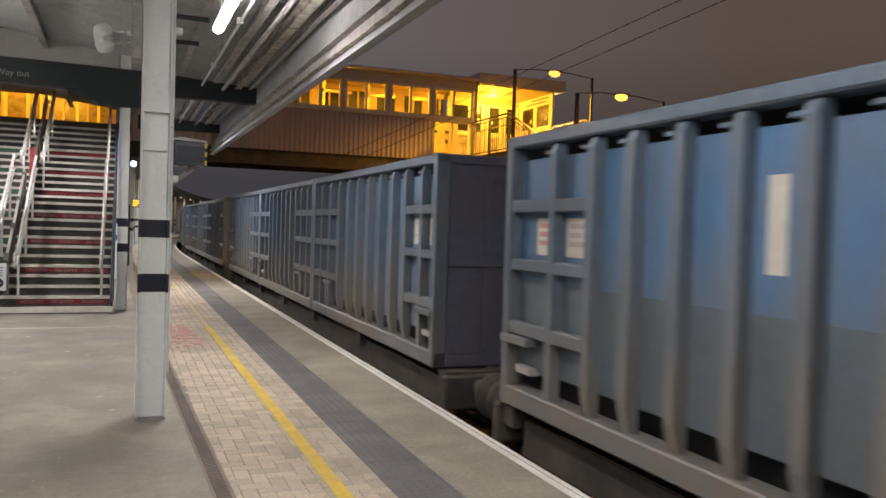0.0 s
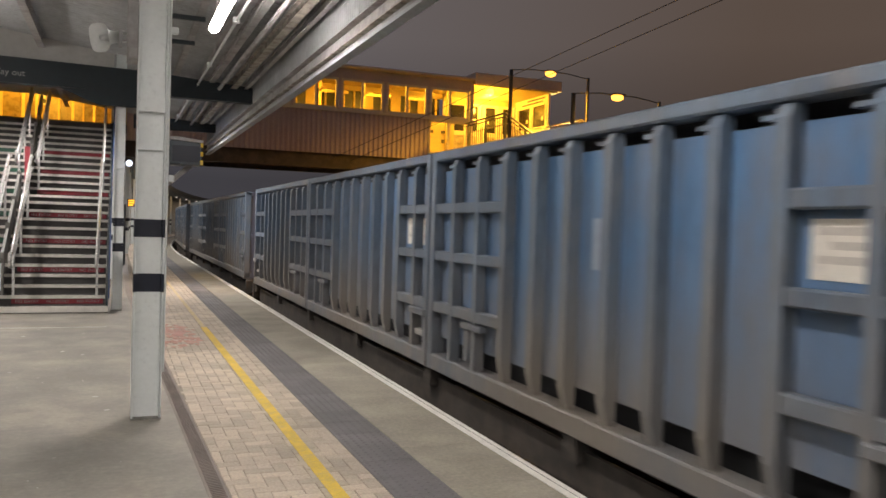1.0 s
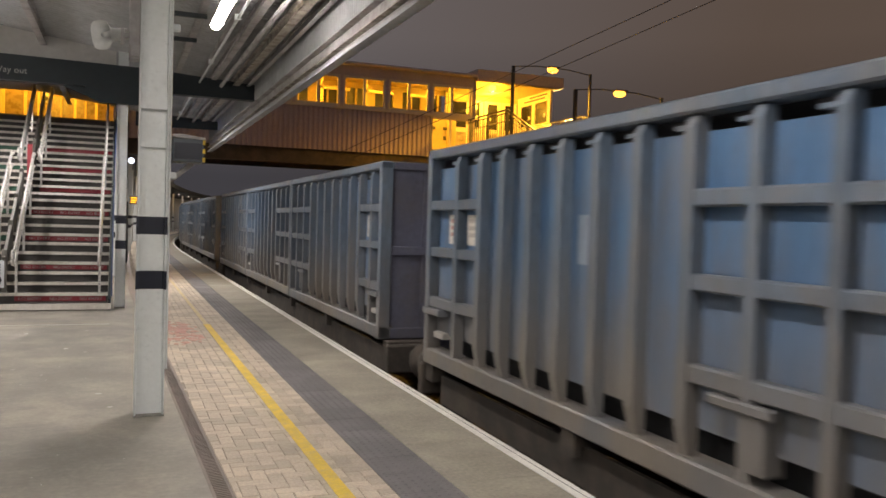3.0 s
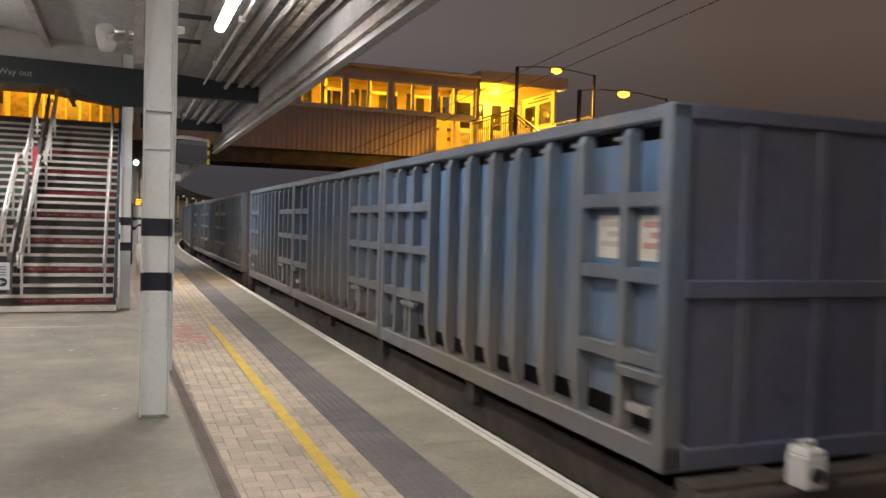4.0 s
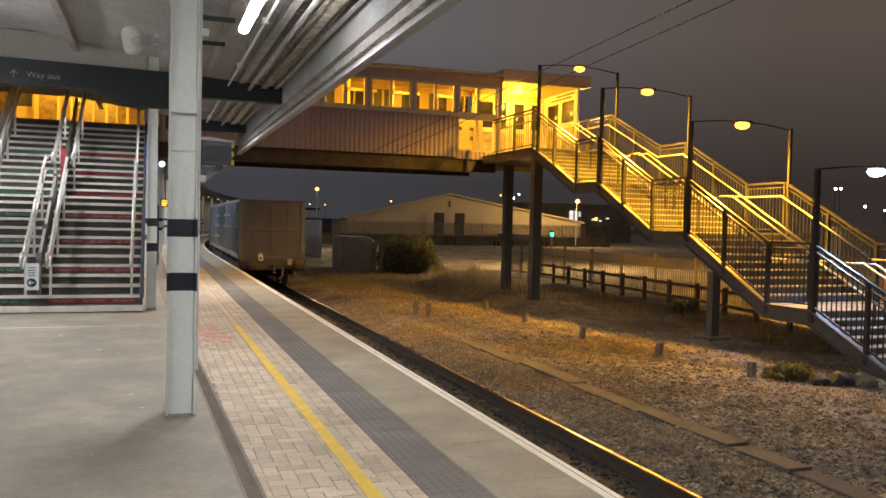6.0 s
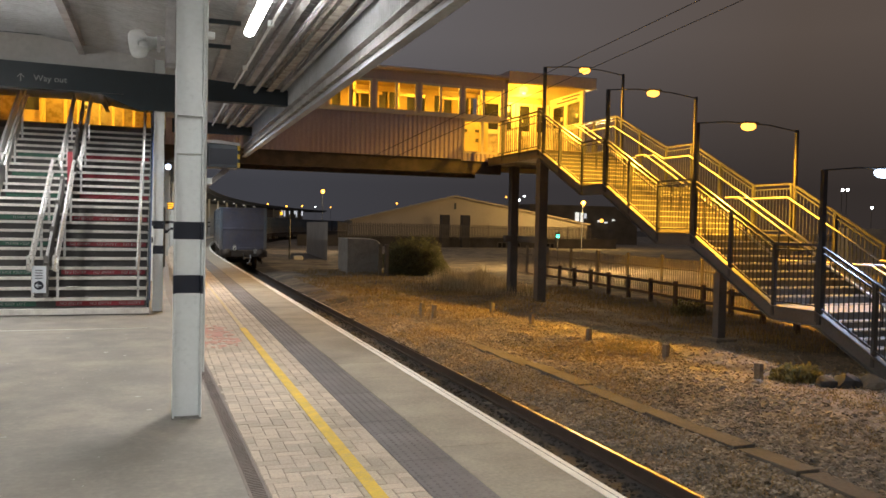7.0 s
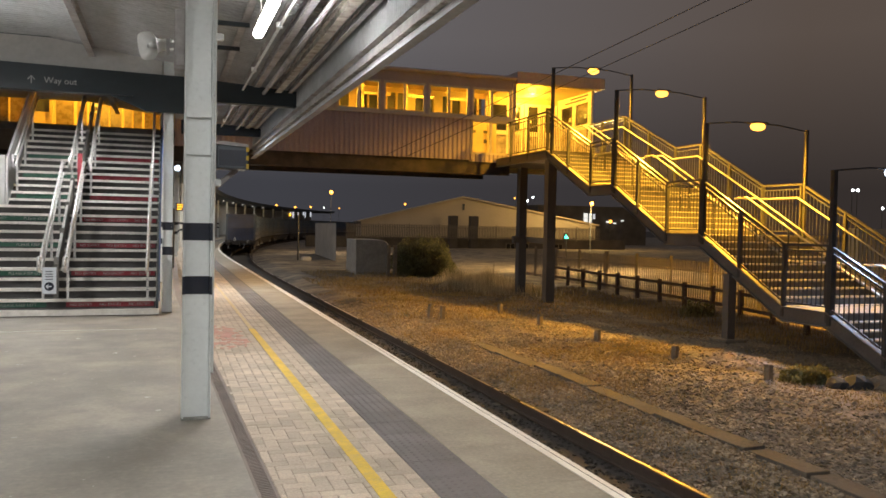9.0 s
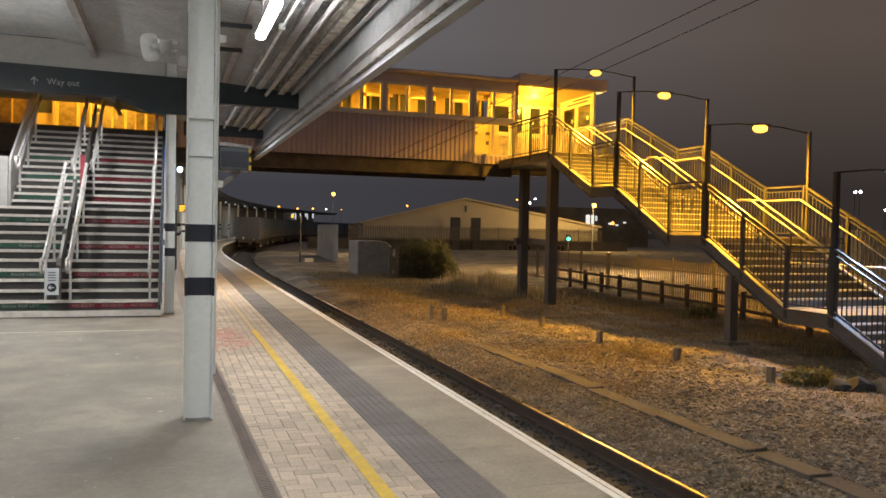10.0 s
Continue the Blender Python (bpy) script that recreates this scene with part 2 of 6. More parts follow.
M_GREENLAMP = glow("green_signal_lamp", (0.05, 1.0, 0.55), 8)
M_AMBER = glow("amber_display", (1.0, 0.45, 0.02), 2.5)
M_SCREEN = glow("lit_screen", (0.65, 0.78, 1.0), 3)
M_GLASS = glass("window_glass")
M_EARTH = mat("far_earth", (0.05, 0.043, 0.035), 0.95, big=0.05, fine=1.0, vary=0.4, coords="World")
M_STONE = mat("ballast_stone", (0.245, 0.21, 0.165), 0.9, big=1.2, fine=9, vary=0.4, bump=0.3, coords="World", tint=(0.28, 0.225, 0.155), island=0.4)
M_CLOD = mat("dark_clod", (0.15, 0.125, 0.10), 0.95, big=1.2, fine=14, vary=0.5, bump=0.5, coords="World", island=0.5)
M_TINTED = mat("dim_amber_glazing", (0.20, 0.16, 0.09), 0.3, big=0.8, fine=6, vary=0.3, bump=0.02)
M_GUM = mat("trodden_gum", (0.50, 0.48, 0.44), 0.8, vary=0.2, bump=0, coords="World", island=0.3)
M_DARKSTONE = mat("oily_stone", (0.035, 0.031, 0.028), 0.85, big=2, fine=11, vary=0.7, coords="World")
M_DRYGRASS = mat("dry_grass", (0.34, 0.24, 0.12), 0.8, big=0.8, fine=9, vary=0.4, island=0.4, bump=0, coords="World", tint=(0.20, 0.16, 0.07))
M_LEAF = mat("dusty_leaf", (0.19, 0.19, 0.09), 0.7, island=0.4, big=1.5, fine=11, vary=0.5, bump=0, coords="World", tint=(0.13, 0.12, 0.05))


def leafy(m):
    """Lets light through thin blades and leaves."""
    nt = m.node_tree
    b = nt.nodes["Principled BSDF"]
    tr, mx = nt.nodes.new("ShaderNodeBsdfTranslucent"), nt.nodes.new("ShaderNodeMixShader")
    nt.links.new(b.inputs["Base Color"].links[0].from_socket, tr.inputs[0])
    mx.inputs[0].default_value = 0.5
    nt.links.new(b.outputs[0], mx.inputs[1])
    nt.links.new(tr.outputs[0], mx.inputs[2])
    nt.links.new(mx.outputs[0], nt.nodes["Material Output"].inputs[0])


leafy(M_DRYGRASS)
leafy(M_LEAF)
M_TROUGH = mat("old_concrete", (0.20, 0.17, 0.13), 0.9, big=2, fine=30, vary=0.35, bump=0.3, coords="World", dirt=0.5, dirt_col=(0.08, 0.065, 0.045), dirt_scale=3)
M_FLAKE = mat("flaking_paint", (0.46, 0.43, 0.38), 0.8, big=3, fine=18, vary=0.2, bump=0.3, spec=0.2, dirt=1.0, dirt_col=(0.13, 0.10, 0.08), dirt_scale=4)
M_DIRTYFOOT = mat("grubby_foot", (0.25, 0.24, 0.22), 0.8, big=6, fine=40, vary=0.5)
M_MONITOR = mat("dark_grey_casing", (0.055, 0.07, 0.085), 0.4, big=2, fine=25, vary=0.15, bump=0.04)
M_PANEL = mat("pale_panel", (0.52, 0.51, 0.49), 0.6, big=0.8, fine=12, vary=0.15, dirt=0.4, dirt_col=(0.24, 0.23, 0.2), dirt_scale=1.5)
M_SIGNWHITE = mat("sign_letters", (0.38, 0.38, 0.37), 0.5, vary=0.05, bump=0)
M_SIGNPANEL = mat("sign_panel", (0.62, 0.66, 0.70), 0.5, vary=0.06, bump=0)
M_GREEN = mat("green_notice", (0.035, 0.13, 0.085), 0.5, big=3, fine=30, vary=0.25, dirt=0.4, dirt_col=(0.12, 0.12, 0.11), dirt_scale=6)
M_RED = mat("red_notice", (0.33, 0.03, 0.045), 0.5, big=3, fine=30, vary=0.25, dirt=0.4, dirt_col=(0.16, 0.1, 0.1), dirt_scale=6)
M_BLUEPANEL = mat("blue_panel", (0.03, 0.06, 0.16), 0.45, big=2, fine=20, vary=0.2)
M_DIVIDER = mat("grey_divider", (0.16, 0.155, 0.14), 0.6, big=2, fine=20, vary=0.2)
M_REDPATCH = mat("faded_red_paint", (0.50, 0.27, 0.22), 0.8, big=3, fine=40, vary=0.2, coords="World", dirt=0.9, dirt_col=(0.5, 0.4, 0.31), dirt_scale=5)
M_FASCIA = mat("bridge_fascia", (0.47, 0.38, 0.34), 0.5, big=0.8, fine=14, vary=0.15, bump=0.05)
M_STRINGER = mat("stair_steel", (0.10, 0.095, 0.09), 0.45, big=1.5, fine=20, vary=0.25, bump=0.1)
M_GALV = mat("landing_plate", (0.22, 0.21, 0.20), 0.5, metal=0.3, big=2, fine=30, vary=0.2)
M_RAILPAINT = mat("grey_rail_paint", (0.052, 0.052, 0.054), 0.4, metal=0.2, big=2, fine=25, vary=0.2, bump=0.05)
M_PIER = mat("pier_steel", (0.11, 0.10, 0.09), 0.6, big=1.5, fine=18, vary=0.25, bump=0.1)
M_TIMBER = mat("weathered_timber", (0.095, 0.065, 0.042), 0.85, big=2, fine=20, vary=0.35, bump=0.3, stretch=(1, 1, 0.2))
M_PALE = mat("palisade_steel", (0.15, 0.13, 0.105), 0.6, big=2, fine=16, vary=0.25)
M_CONCRETE2 = mat("dark_masonry", (0.09, 0.08, 0.07), 0.9, big=0.6, fine=10, vary=0.35, bump=0.2)
M_SHED = mat("warehouse_sheet", (0.42, 0.37, 0.30), 0.6, big=0.3, fine=6, vary=0.12, bump=0.05)
M_HUT = mat("grey_sheet", (0.32, 0.31, 0.29), 0.6, big=1.2, fine=14, vary=0.2, dirt=0.5, dirt_col=(0.12, 0.11, 0.1), dirt_scale=2)
M_DARKRIB = mat("near_black", (0.03, 0.032, 0.035), 0.8, vary=0.3)
M_PALERIB = mat("scuffed_steel", (0.34, 0.33, 0.31), 0.5, big=3, fine=25, vary=0.35)
M_REDPRINT = mat("red_print", (0.50, 0.27, 0.23), 0.5, vary=0.2, bump=0)
M_GREYPRINT = mat("grey_print", (0.44, 0.41, 0.37), 0.5, vary=0.2, bump=0)
M_DUSTYSTEEL = mat("dusty_steel", (0.19, 0.15, 0.115), 0.8, big=3, fine=20, vary=0.4, dirt=0.5, dirt_col=(0.08, 0.06, 0.05), dirt_scale=4)
M_HOSE = mat("pale_hose", (0.30, 0.31, 0.34), 0.5, vary=0.2)
M_TAIL = mat("tail_lamp_white", (0.75, 0.74, 0.70), 0.45, vary=0.08)
M_PAVER_FIELD = mat("buff_paver_field", (0.50, 0.425, 0.34), 0.8, big=1.1, fine=50, vary=0.28, bump=0.25, coords="World", island=0.15)
M_DUSTY = mat("container_dusty_blue", (0.105, 0.135, 0.165), 0.6, big=0.9, fine=18, vary=0.22, bump=0.1, dirt=0.6, dirt_col=(0.13, 0.125, 0.115), dirt_scale=1.4)
M_FADED = mat("faded_marking", (0.27, 0.33, 0.42), 0.5, big=4, fine=20, vary=0.2)
# end walls get little lamplight; that dimness is put into this base colour
M_ENDWALL = mat("container_end_dimmed", (0.095, 0.102, 0.15), 0.7, big=0.9, fine=18, vary=0.3, bump=0.1, dirt=0.7, dirt_col=(0.13, 0.115, 0.105), dirt_scale=1.1)
M_FARNOSE = mat("stair_nosing", (0.44, 0.41, 0.36), 0.6, big=3, fine=30, vary=0.2)
M_YELLOWFADE = mat("faded_yellow_paint", (0.56, 0.45, 0.24), 0.8, big=4, fine=50, vary=0.2, coords="World", dirt=0.8, dirt_col=(0.5, 0.42, 0.32), dirt_scale=9)
M_LITTER = mat("leaf_litter", (0.33, 0.26, 0.17), 0.85, big=1.2, fine=9, vary=0.3, bump=0, coords="World", island=0.45)
M_PALEGRASS = mat("pale_grass", (0.55, 0.45, 0.30), 0.8, big=0.8, fine=9, vary=0.3, island=0.4, bump=0, coords="World", tint=(0.34, 0.29, 0.19))
leafy(M_PALEGRASS)
M_FARRAIL = mat("dull_stair_rail", (0.36, 0.35, 0.33), 0.4, metal=0.5, big=2, fine=30, vary=0.1, bump=0.03)
M_HORN = mat("horn_plastic", (0.66, 0.67, 0.66), 0.45, big=3, fine=20, vary=0.1, bump=0.03)
M_DOORWHITE = mat("white_door_frame", (0.84, 0.80, 0.66), 0.45, big=2, fine=20, vary=0.08)
M_NIGHTGLASS = mat("night_glass", (0.03, 0.03, 0.03), 0.08, big=2, fine=9, vary=0.3, bump=0.02)
M_POSTER = mat("poster_panel", (0.50, 0.44, 0.36), 0.5, big=3, fine=7, vary=0.5, bump=0.02)
M_TROUGHLID = mat("soiled_concrete", (0.125, 0.108, 0.086), 0.95, big=1.5, fine=24, vary=0.5, bump=0.5, coords="World", dirt=0.8, dirt_col=(0.085, 0.066, 0.044), dirt_scale=3)
# ---- the track and the platform's edge ----
TURN0, CURVE, RADIUS = radians(0.18), 40.0, 330.0
EDGE, CENTRE, RAILTOP = 2.81, 4.33, -0.915


def along(s, d):
    """The plan point at s metres along the platform's edge and d metres to the right of the line x = 0; then the heading."""
    if s <= CURVE:
        h = TURN0
        x, y = s * math.sin(h), s * math.cos(h)
    else:
        h = TURN0 + (s - CURVE) / RADIUS
        x0, y0 = CURVE * math.sin(TURN0), CURVE * math.cos(TURN0)
        x = x0 + RADIUS * (math.cos(TURN0) - math.cos(h))
        y = y0 + RADIUS * (math.sin(h) - math.sin(TURN0))
    return x + d * math.cos(h), y - d * math.sin(h), h


def strip(bm, s0, s1, d0, d1, z0, z1, step=2.0):
    """A band with thickness that follows the platform's edge; d0 and d1 are numbers or functions of s."""
    n = max(1, int(math.ceil((s1 - s0) / step)))
    rows = []
    for i in range(n + 1):
        s = s0 + (s1 - s0) * i / n
        a = d0(s) if callable(d0) else d0
        b = d1(s) if callable(d1) else d1
        (xa, ya, _), (xb, yb, _) = along(s, a), along(s, b)
        rows.append([bm.verts.new(p) for p in ((xa, ya, z0), (xb, yb, z0), (xb, yb, z1), (xa, ya, z1))])
    for p, q in zip(rows, rows[1:]):
        for k in range(4):
            bm.faces.new((p[k], p[(k + 1) % 4], q[(k + 1) % 4], q[k]))
    bm.faces.new(rows[0])
    bm.faces.new(rows[-1][::-1])


def brick_edge(s):
    return 0.806 - 0.026 * min(s, 20)


S0, S1 = -14.0, 190.0
bm = BM()
strip(bm, S0, S1, -14.0, lambda s: brick_edge(s) - 0.13, -1.3, 0.0)
platform = solid("pavement", bm, M_CONCRETE, "worn grey concrete platform surface with stains", "platform", kind="structure")
bm = BM()
strip(bm, S0, S1, lambda s: brick_edge(s) - 0.13, EDGE - 0.1, -1.3, -0.008)
solid("pavement_bed", bm, M_JOINT, "dark sandy bedding under the platform paving", "platform", kind="structure")
bm = BM()
strip(bm, S0, S1, EDGE - 0.10, EDGE + 0.012, -0.16, 0.002)
coping = solid("trim", bm, M_WHITE, "white-painted coping along the platform edge", "platform edge", kind="structure")
bm = BM()
strip(bm, S0, S1, EDGE - 0.042, EDGE - 0.037, -0.01, 0.0045)
part("groove", bm, M_DIRTYFOOT, coping, "dirty groove along the coping")
bm = BM()
strip(bm, S0, S1, EDGE - 0.099, EDGE - 0.06, -1.3, -0.16)
solid("wall_platform", bm, M_UNDER, "sooty brick face under the platform edge", "wall", kind="structure")
bm = BM()
strip(bm, S0, S1, lambda s: brick_edge(s) - 0.13, lambda s: brick_edge(s) - 0.11, -0.05, 0.003)
strip(bm, S0, S1, lambda s: brick_edge(s) - 0.02, brick_edge, -0.05, 0.003)
drain = solid("drain", bm, M_DRAIN, "slotted iron drain channel along the paving", "drain", kind="structure")

# ground with the track bed
rng = random.Random(4)


def ground_z(x, y):
    """The lie of the land beside the track."""
    base = -1.10 if x < 5.4 else -1.10 + 0.16 * min(1, (x - 5.4) / 0.8)
    bump = 0.10 * noise.noise((x * 0.35, y * 0.3, 0)) + 0.05 * noise.noise((x * 1.3, y * 1.1, 3)) + 0.025 * noise.noise((x * 4, y * 4, 7))
    return base + bump * (0.35 if x < 5.4 else 1.0) * max(0.25, min(1, (60 - y) / 26))


xs = [2.75, 3.2, 3.6, 4.0, 4.33, 4.7, 5.1, 5.3]
while xs[-1] < 18:
    xs.append(xs[-1] + 0.22)
while xs[-1] < 4000:
    xs.append(xs[-1] * 1.16)
ss = [-60, -30, -10, 0]
while ss[-1] < 34:
    ss.append(ss[-1] + 0.28)
while ss[-1] < 400:
    ss.append(ss[-1] * 1.08)
verts, faces = [], []
for s in ss:
    for d in xs:
        x, y, h = along(s, d)
        verts.append((x, y, ground_z(d, s)))
w = len(xs)
faces = [(i * w + j, i * w + j + 1, (i + 1) * w + j + 1, (i + 1) * w + j) for i in range(len(ss) - 1) for j in range(w - 1)]
me = bpy.data.meshes.new("ground")
me.from_pydata(verts, [], faces)
me.polygons.foreach_set("use_smooth", [True] * len(me.polygons))
me.materials.append(M_BALLAST)
me.materials.append(M_TRACKBED)
me.polygons.foreach_set("material_index", [1 if i % (w - 1) < 7 else 0 for i in range(len(me.polygons))])
tagged(new("ground", me), "brown stony ballast and dry soil beside the track", "ground", kind="structure")
bm = BM()
box(bm, -3000, 3000, -300, 4000, -2.6, -1.9)
solid("ground_far", bm, M_EARTH, "dark ground reaching into the distance", "ground", kind="structure")

for d in (CENTRE - 0.752, CENTRE + 0.752):
    bm = BM()
    strip(bm, -30, 220, d - 0.02, d + 0.02, RAILTOP - 0.012, RAILTOP)
    ob = solid("rail", bm, M_RAIL, "steel running rail with a polished head", "rail", "running rails", "structure")
    bm = BM()
    strip(bm, -30, 220, d - 0.036, d + 0.036, RAILTOP - 0.05, RAILTOP - 0.006)
    strip(bm, -30, 220, d - 0.01, d + 0.01, RAILTOP - 0.14, RAILTOP - 0.05)
    strip(bm, -30, 220, d - 0.07, d + 0.07, RAILTOP - 0.165, RAILTOP - 0.14)
    part("web", bm, M_RUST, ob, "rusty brown rail web and foot")
bm = BM()
prism(bm, [(-1.25, -0.2), (1.25, -0.2), (1.25, 0.0), (0.5, -0.04), (-0.5, -0.04), (-1.25, 0.0)], 1, -0.13, 0.13)
me = mesh("sleeper", bm, M_SLEEPER)
track_bed = thing("sleepers", "dark concrete sleepers under the rails", "sleepers", kind="structure")
s = 1.0
while s < 60:
    x, y, h = along(s, CENTRE)
    ob = new("sleeper", me)
    ob.parent = track_bed
    ob.matrix_local = pose(x, y, RAILTOP - 0.167, 0, 0, -math.degrees(h))
    s += 0.65

# stones and dry grass on the ground
def scatter(name, count, area, size, mat_, label, flat=0.6, seed=1):
    r = random.Random(seed)
    verts, faces = [], []
    base = [Vector(v) for v in ((1, 0, 0), (0, 1, 0), (-1, 0, 0), (0, -1, 0), (0, 0, 1), (0, 0, -1))]
    tri = ((0, 1, 4), (1, 2, 4), (2, 3, 4), (3, 0, 4), (1, 0, 5), (2, 1, 5), (3, 2, 5), (0, 3, 5))
    for _ in range(count):
        d, s = area(r)
        if abs(d - 6.73) < 0.15 and r.random() < 0.93:
            continue
        k = len(verts)
        x, y, h = along(s, d)
        e = Euler((r.uniform(-0.5, 0.5), r.uniform(-0.5, 0.5), r.uniform(0, 6.3))).to_matrix()
        a = size * r.uniform(0.5, 1.6)
        o = Vector((x, y, ground_z(d, s) + a * 0.15))
        verts += [tuple(o + e @ Vector((v.x * a * r.uniform(0.6, 1.2), v.y * a * r.uniform(0.6, 1.1), v.z * a * flat * r.uniform(0.6, 1.2)))) for v in base]
        faces += [tuple(k + i for i in f) for f in tri]
    me = bpy.data.meshes.new(name)
    me.from_pydata(verts, [], faces)
    me.materials.append(mat_)
    return tagged(new(name, me), label, "stones", kind="stuff")


scatter("ballast_stones", 36000, lambda r: (5.25 + abs(r.gauss(0, 1)) * 2.2, 3.5 + r.random() ** 1.6 * 24), 0.033, M_STONE, "loose grey and brown ballast stones beside the track")
scatter("leaf_litter", 12000, lambda r: (5.5 + abs(r.gauss(0, 1)) * 3.0, 3.5 + r.random() ** 1.4 * 24), 0.026, M_LITTER, "pale dry leaf litter and chips on the ballast", flat=0.2, seed=7)
scatter("gravel", 16000, lambda r: (r.uniform(6.5, 14.0), 5 + r.random() ** 1.2 * 24), 0.026, M_STONE, "scattered gravel and clods on the verge", seed=12)
scatter("dark_clods", 900, lambda r: (7.0 + abs(r.gauss(0, 1)) * 2.0, 3.8 + r.random() ** 1.3 * 14), 0.036, M_CLOD, "dark clods of soil among the ballast", flat=0.6, seed=21)
scatter("rubble_chips", 1500, lambda r: (6.9 + abs(r.gauss(0, 1)) * 1.8, 3.8 + r.random() ** 1.2 * 14), 0.055, M_STONE, "larger broken stones and chips beside the cable trough", flat=0.5, seed=22)
scatter("track_stones", 7000, lambda r: (r.uniform(2.9, 5.45), 3.5 + r.random() ** 1.4 * 26), 0.03, M_DARKSTONE, "oily dark ballast stones between the rails", seed=2)


def grass(name, count, area, height, mat_, label, seed=3, lean=0.5, width=0.006):
    r = random.Random(seed)
    verts, faces = [], []
    for _ in range(count):
        d, s = area(r)
        x, y, h = along(s, d)
        z = ground_z(d, s) - 0.02
        hh = height(d, s) * r.uniform(0.4, 1.2)
        a = r.uniform(0, 6.3)
        l = hh * r.uniform(0, lean)
        w = width * r.uniform(0.6, 1.6)
        cx, cy = math.cos(a), math.sin(a)
        k = len(verts)
        verts += [(x - cy * w, y + cx * w, z), (x + cy * w, y - cx * w, z), (x + cx * l * 0.4 + cy * w * 0.7, y + cy * l * 0.4 - cx * w * 0.7, z + hh * 0.6), (x + cx * l * 0.4 - cy * w * 0.7, y + cy * l * 0.4 + cx * w * 0.7, z + hh * 0.6), (x + cx * l, y + cy * l, z + hh)]
        faces += [(k, k + 1, k + 2, k + 3), (k + 3, k + 2, k + 4)]
    me = bpy.data.meshes.new(name)
    me.from_pydata(verts, [], faces)
    me.materials.append(mat_)
    return tagged(new(name, me), label, "grass", kind="stuff")


def patchy(r):
    while True:
        d, s = r.uniform(5.6, 13), 4 + r.random() ** 1.3 * 28
        if noise.noise((d * 0.5, s * 0.35, 5)) > r.uniform(-0.1, 0.5):
            return d, s


grass("dry_turf", 42000, patchy, lambda d, s: 0.085, M_DRYGRASS, "short withered brown grass on the ballast", lean=1.6, width=0.0055)
grass("trackside_turf", 16000, lambda r: (r.uniform(5.4, 6.55), 4 + r.random() ** 1.3 * 20), lambda d, s: 0.06, M_DRYGRASS, "matted dry grass between rail and cable trough", seed=31, lean=1.8, width=0.006)
grass("far_turf", 8000, lambda r: (r.uniform(6.2, 13.0), r.uniform(22, 40)), lambda d, s: 0.14, M_DRYGRASS, "rough pale grass over the verge below the bridge", seed=32, lean=1.2, width=0.009)
GX = 13.35
grass("tall_grass", 7000, lambda r: (GX + r.gauss(0, 0.9), 33.5 + r.gauss(0, 1.7)), lambda d, s: 0.25 + 1.5 * abs(noise.noise((d * 1.1, s * 0.8, 2))) * math.exp(-((d - GX) / 1.6) ** 2), M_PALEGRASS, "tall pale dry grass clump near the fence", seed=5, lean=0.5, width=0.009)
grass("verge_grass", 8000, lambda r: (r.uniform(13.5, 17.0), r.uniform(14, 32)), lambda d, s: 0.22, M_DRYGRASS, "rough dry grass along the fence", seed=6, lean=0.9)
grass("bank_grass", 6000, lambda r: (r.uniform(7.0, 12.0), r.uniform(30, 46)), lambda d, s: 0.22, M_DRYGRASS, "dry grass on the verge beyond the track", seed=8, lean=0.9)

# low cable trough of concrete along the track
trough = thing("cable_trough", "low concrete cable trough half buried in the ballast", "cable trough")
bm = BM()
box(bm, -0.16, 0.16, -0.485, 0.485, 0, 0.1)
soft(bm, 0.008)
me = mesh("lid", bm, M_TROUGHLID)
for i in range(13):
    s = 4.5 + i
    x, y, h = along(s, 6.73 + 0.02 * math.sin(s * 2.1))
    ob = new("lid", me)
    ob.parent = trough
    ob.matrix_local = pose(x, y, ground_z(6.73, s) - 0.05, rng.uniform(-1.5, 1.5), rng.uniform(-2, 2), rng.uniform(-0.6, 0.6))

sign_post = thing("track_post", "thin dark trackside post with a pale box at its foot", "post", (9.2, 60.0, -1.1))
bm = BM()
rod(bm, (0, 0, 0), (0, 0, 3.5), 0.06, 8)
part("pole", bm, M_DARKSTEEL, sign_post)
bm = BM()
box(bm, 0.25, 0.95, -0.3, 0.1, 0, 0.45)
soft(bm, 0.06)
part("box", bm, M_PANEL, sign_post, "pale box at the foot of the post")

# stubby timber and concrete posts in the verge
bm = BM()
box(bm, -0.06, 0.06, -0.06, 0.06, -0.3, 0.42)
soft(bm, 0.012)
stub = mesh("stub_post", bm, M_TROUGH)
for x, y, h in ((7.30, 22.5, 0.42), (7.62, 22.3, 0.4), (9.83, 23.25, 0.3), (9.83, 20.4, 0.28), (9.81, 17.2, 0.28), (10.1, 14.5, 0.27), (10.2, 11.8, 0.28)):
    ob = tagged(new("marker_post", stub), "short weathered post standing in the verge", "post", "verge posts")
    ob.location = (x, y, ground_z(x, y) + h - 0.42)
    ob.rotation_euler = (radians(rng.uniform(-4, 4)), radians(rng.uniform(-5, 5)), rng.random())


# ---- canopy ----
def roof_z(x):
    return 4.95 if x < -2 else 4.95 - (x + 2) * 0.14


def corrugated(bm, length, pitch, depth, height, thick=0.003):
    """A trapezoid sheet along x, standing in z; y is its depth."""
    pts = []
    x = 0.0
    while x < length:
        pts += [(x, 0), (x + pitch * 0.35, 0), (x + pitch * 0.5, depth), (x + pitch * 0.85, depth)]
        x += pitch
    lo = [bm.verts.new((x, y, 0)) for x, y in pts]
    hi = [bm.verts.new((x, y, height)) for x, y in pts]
    for i in range(len(pts) - 1):
        bm.faces.new((lo[i], lo[i + 1], hi[i + 1], hi[i]))


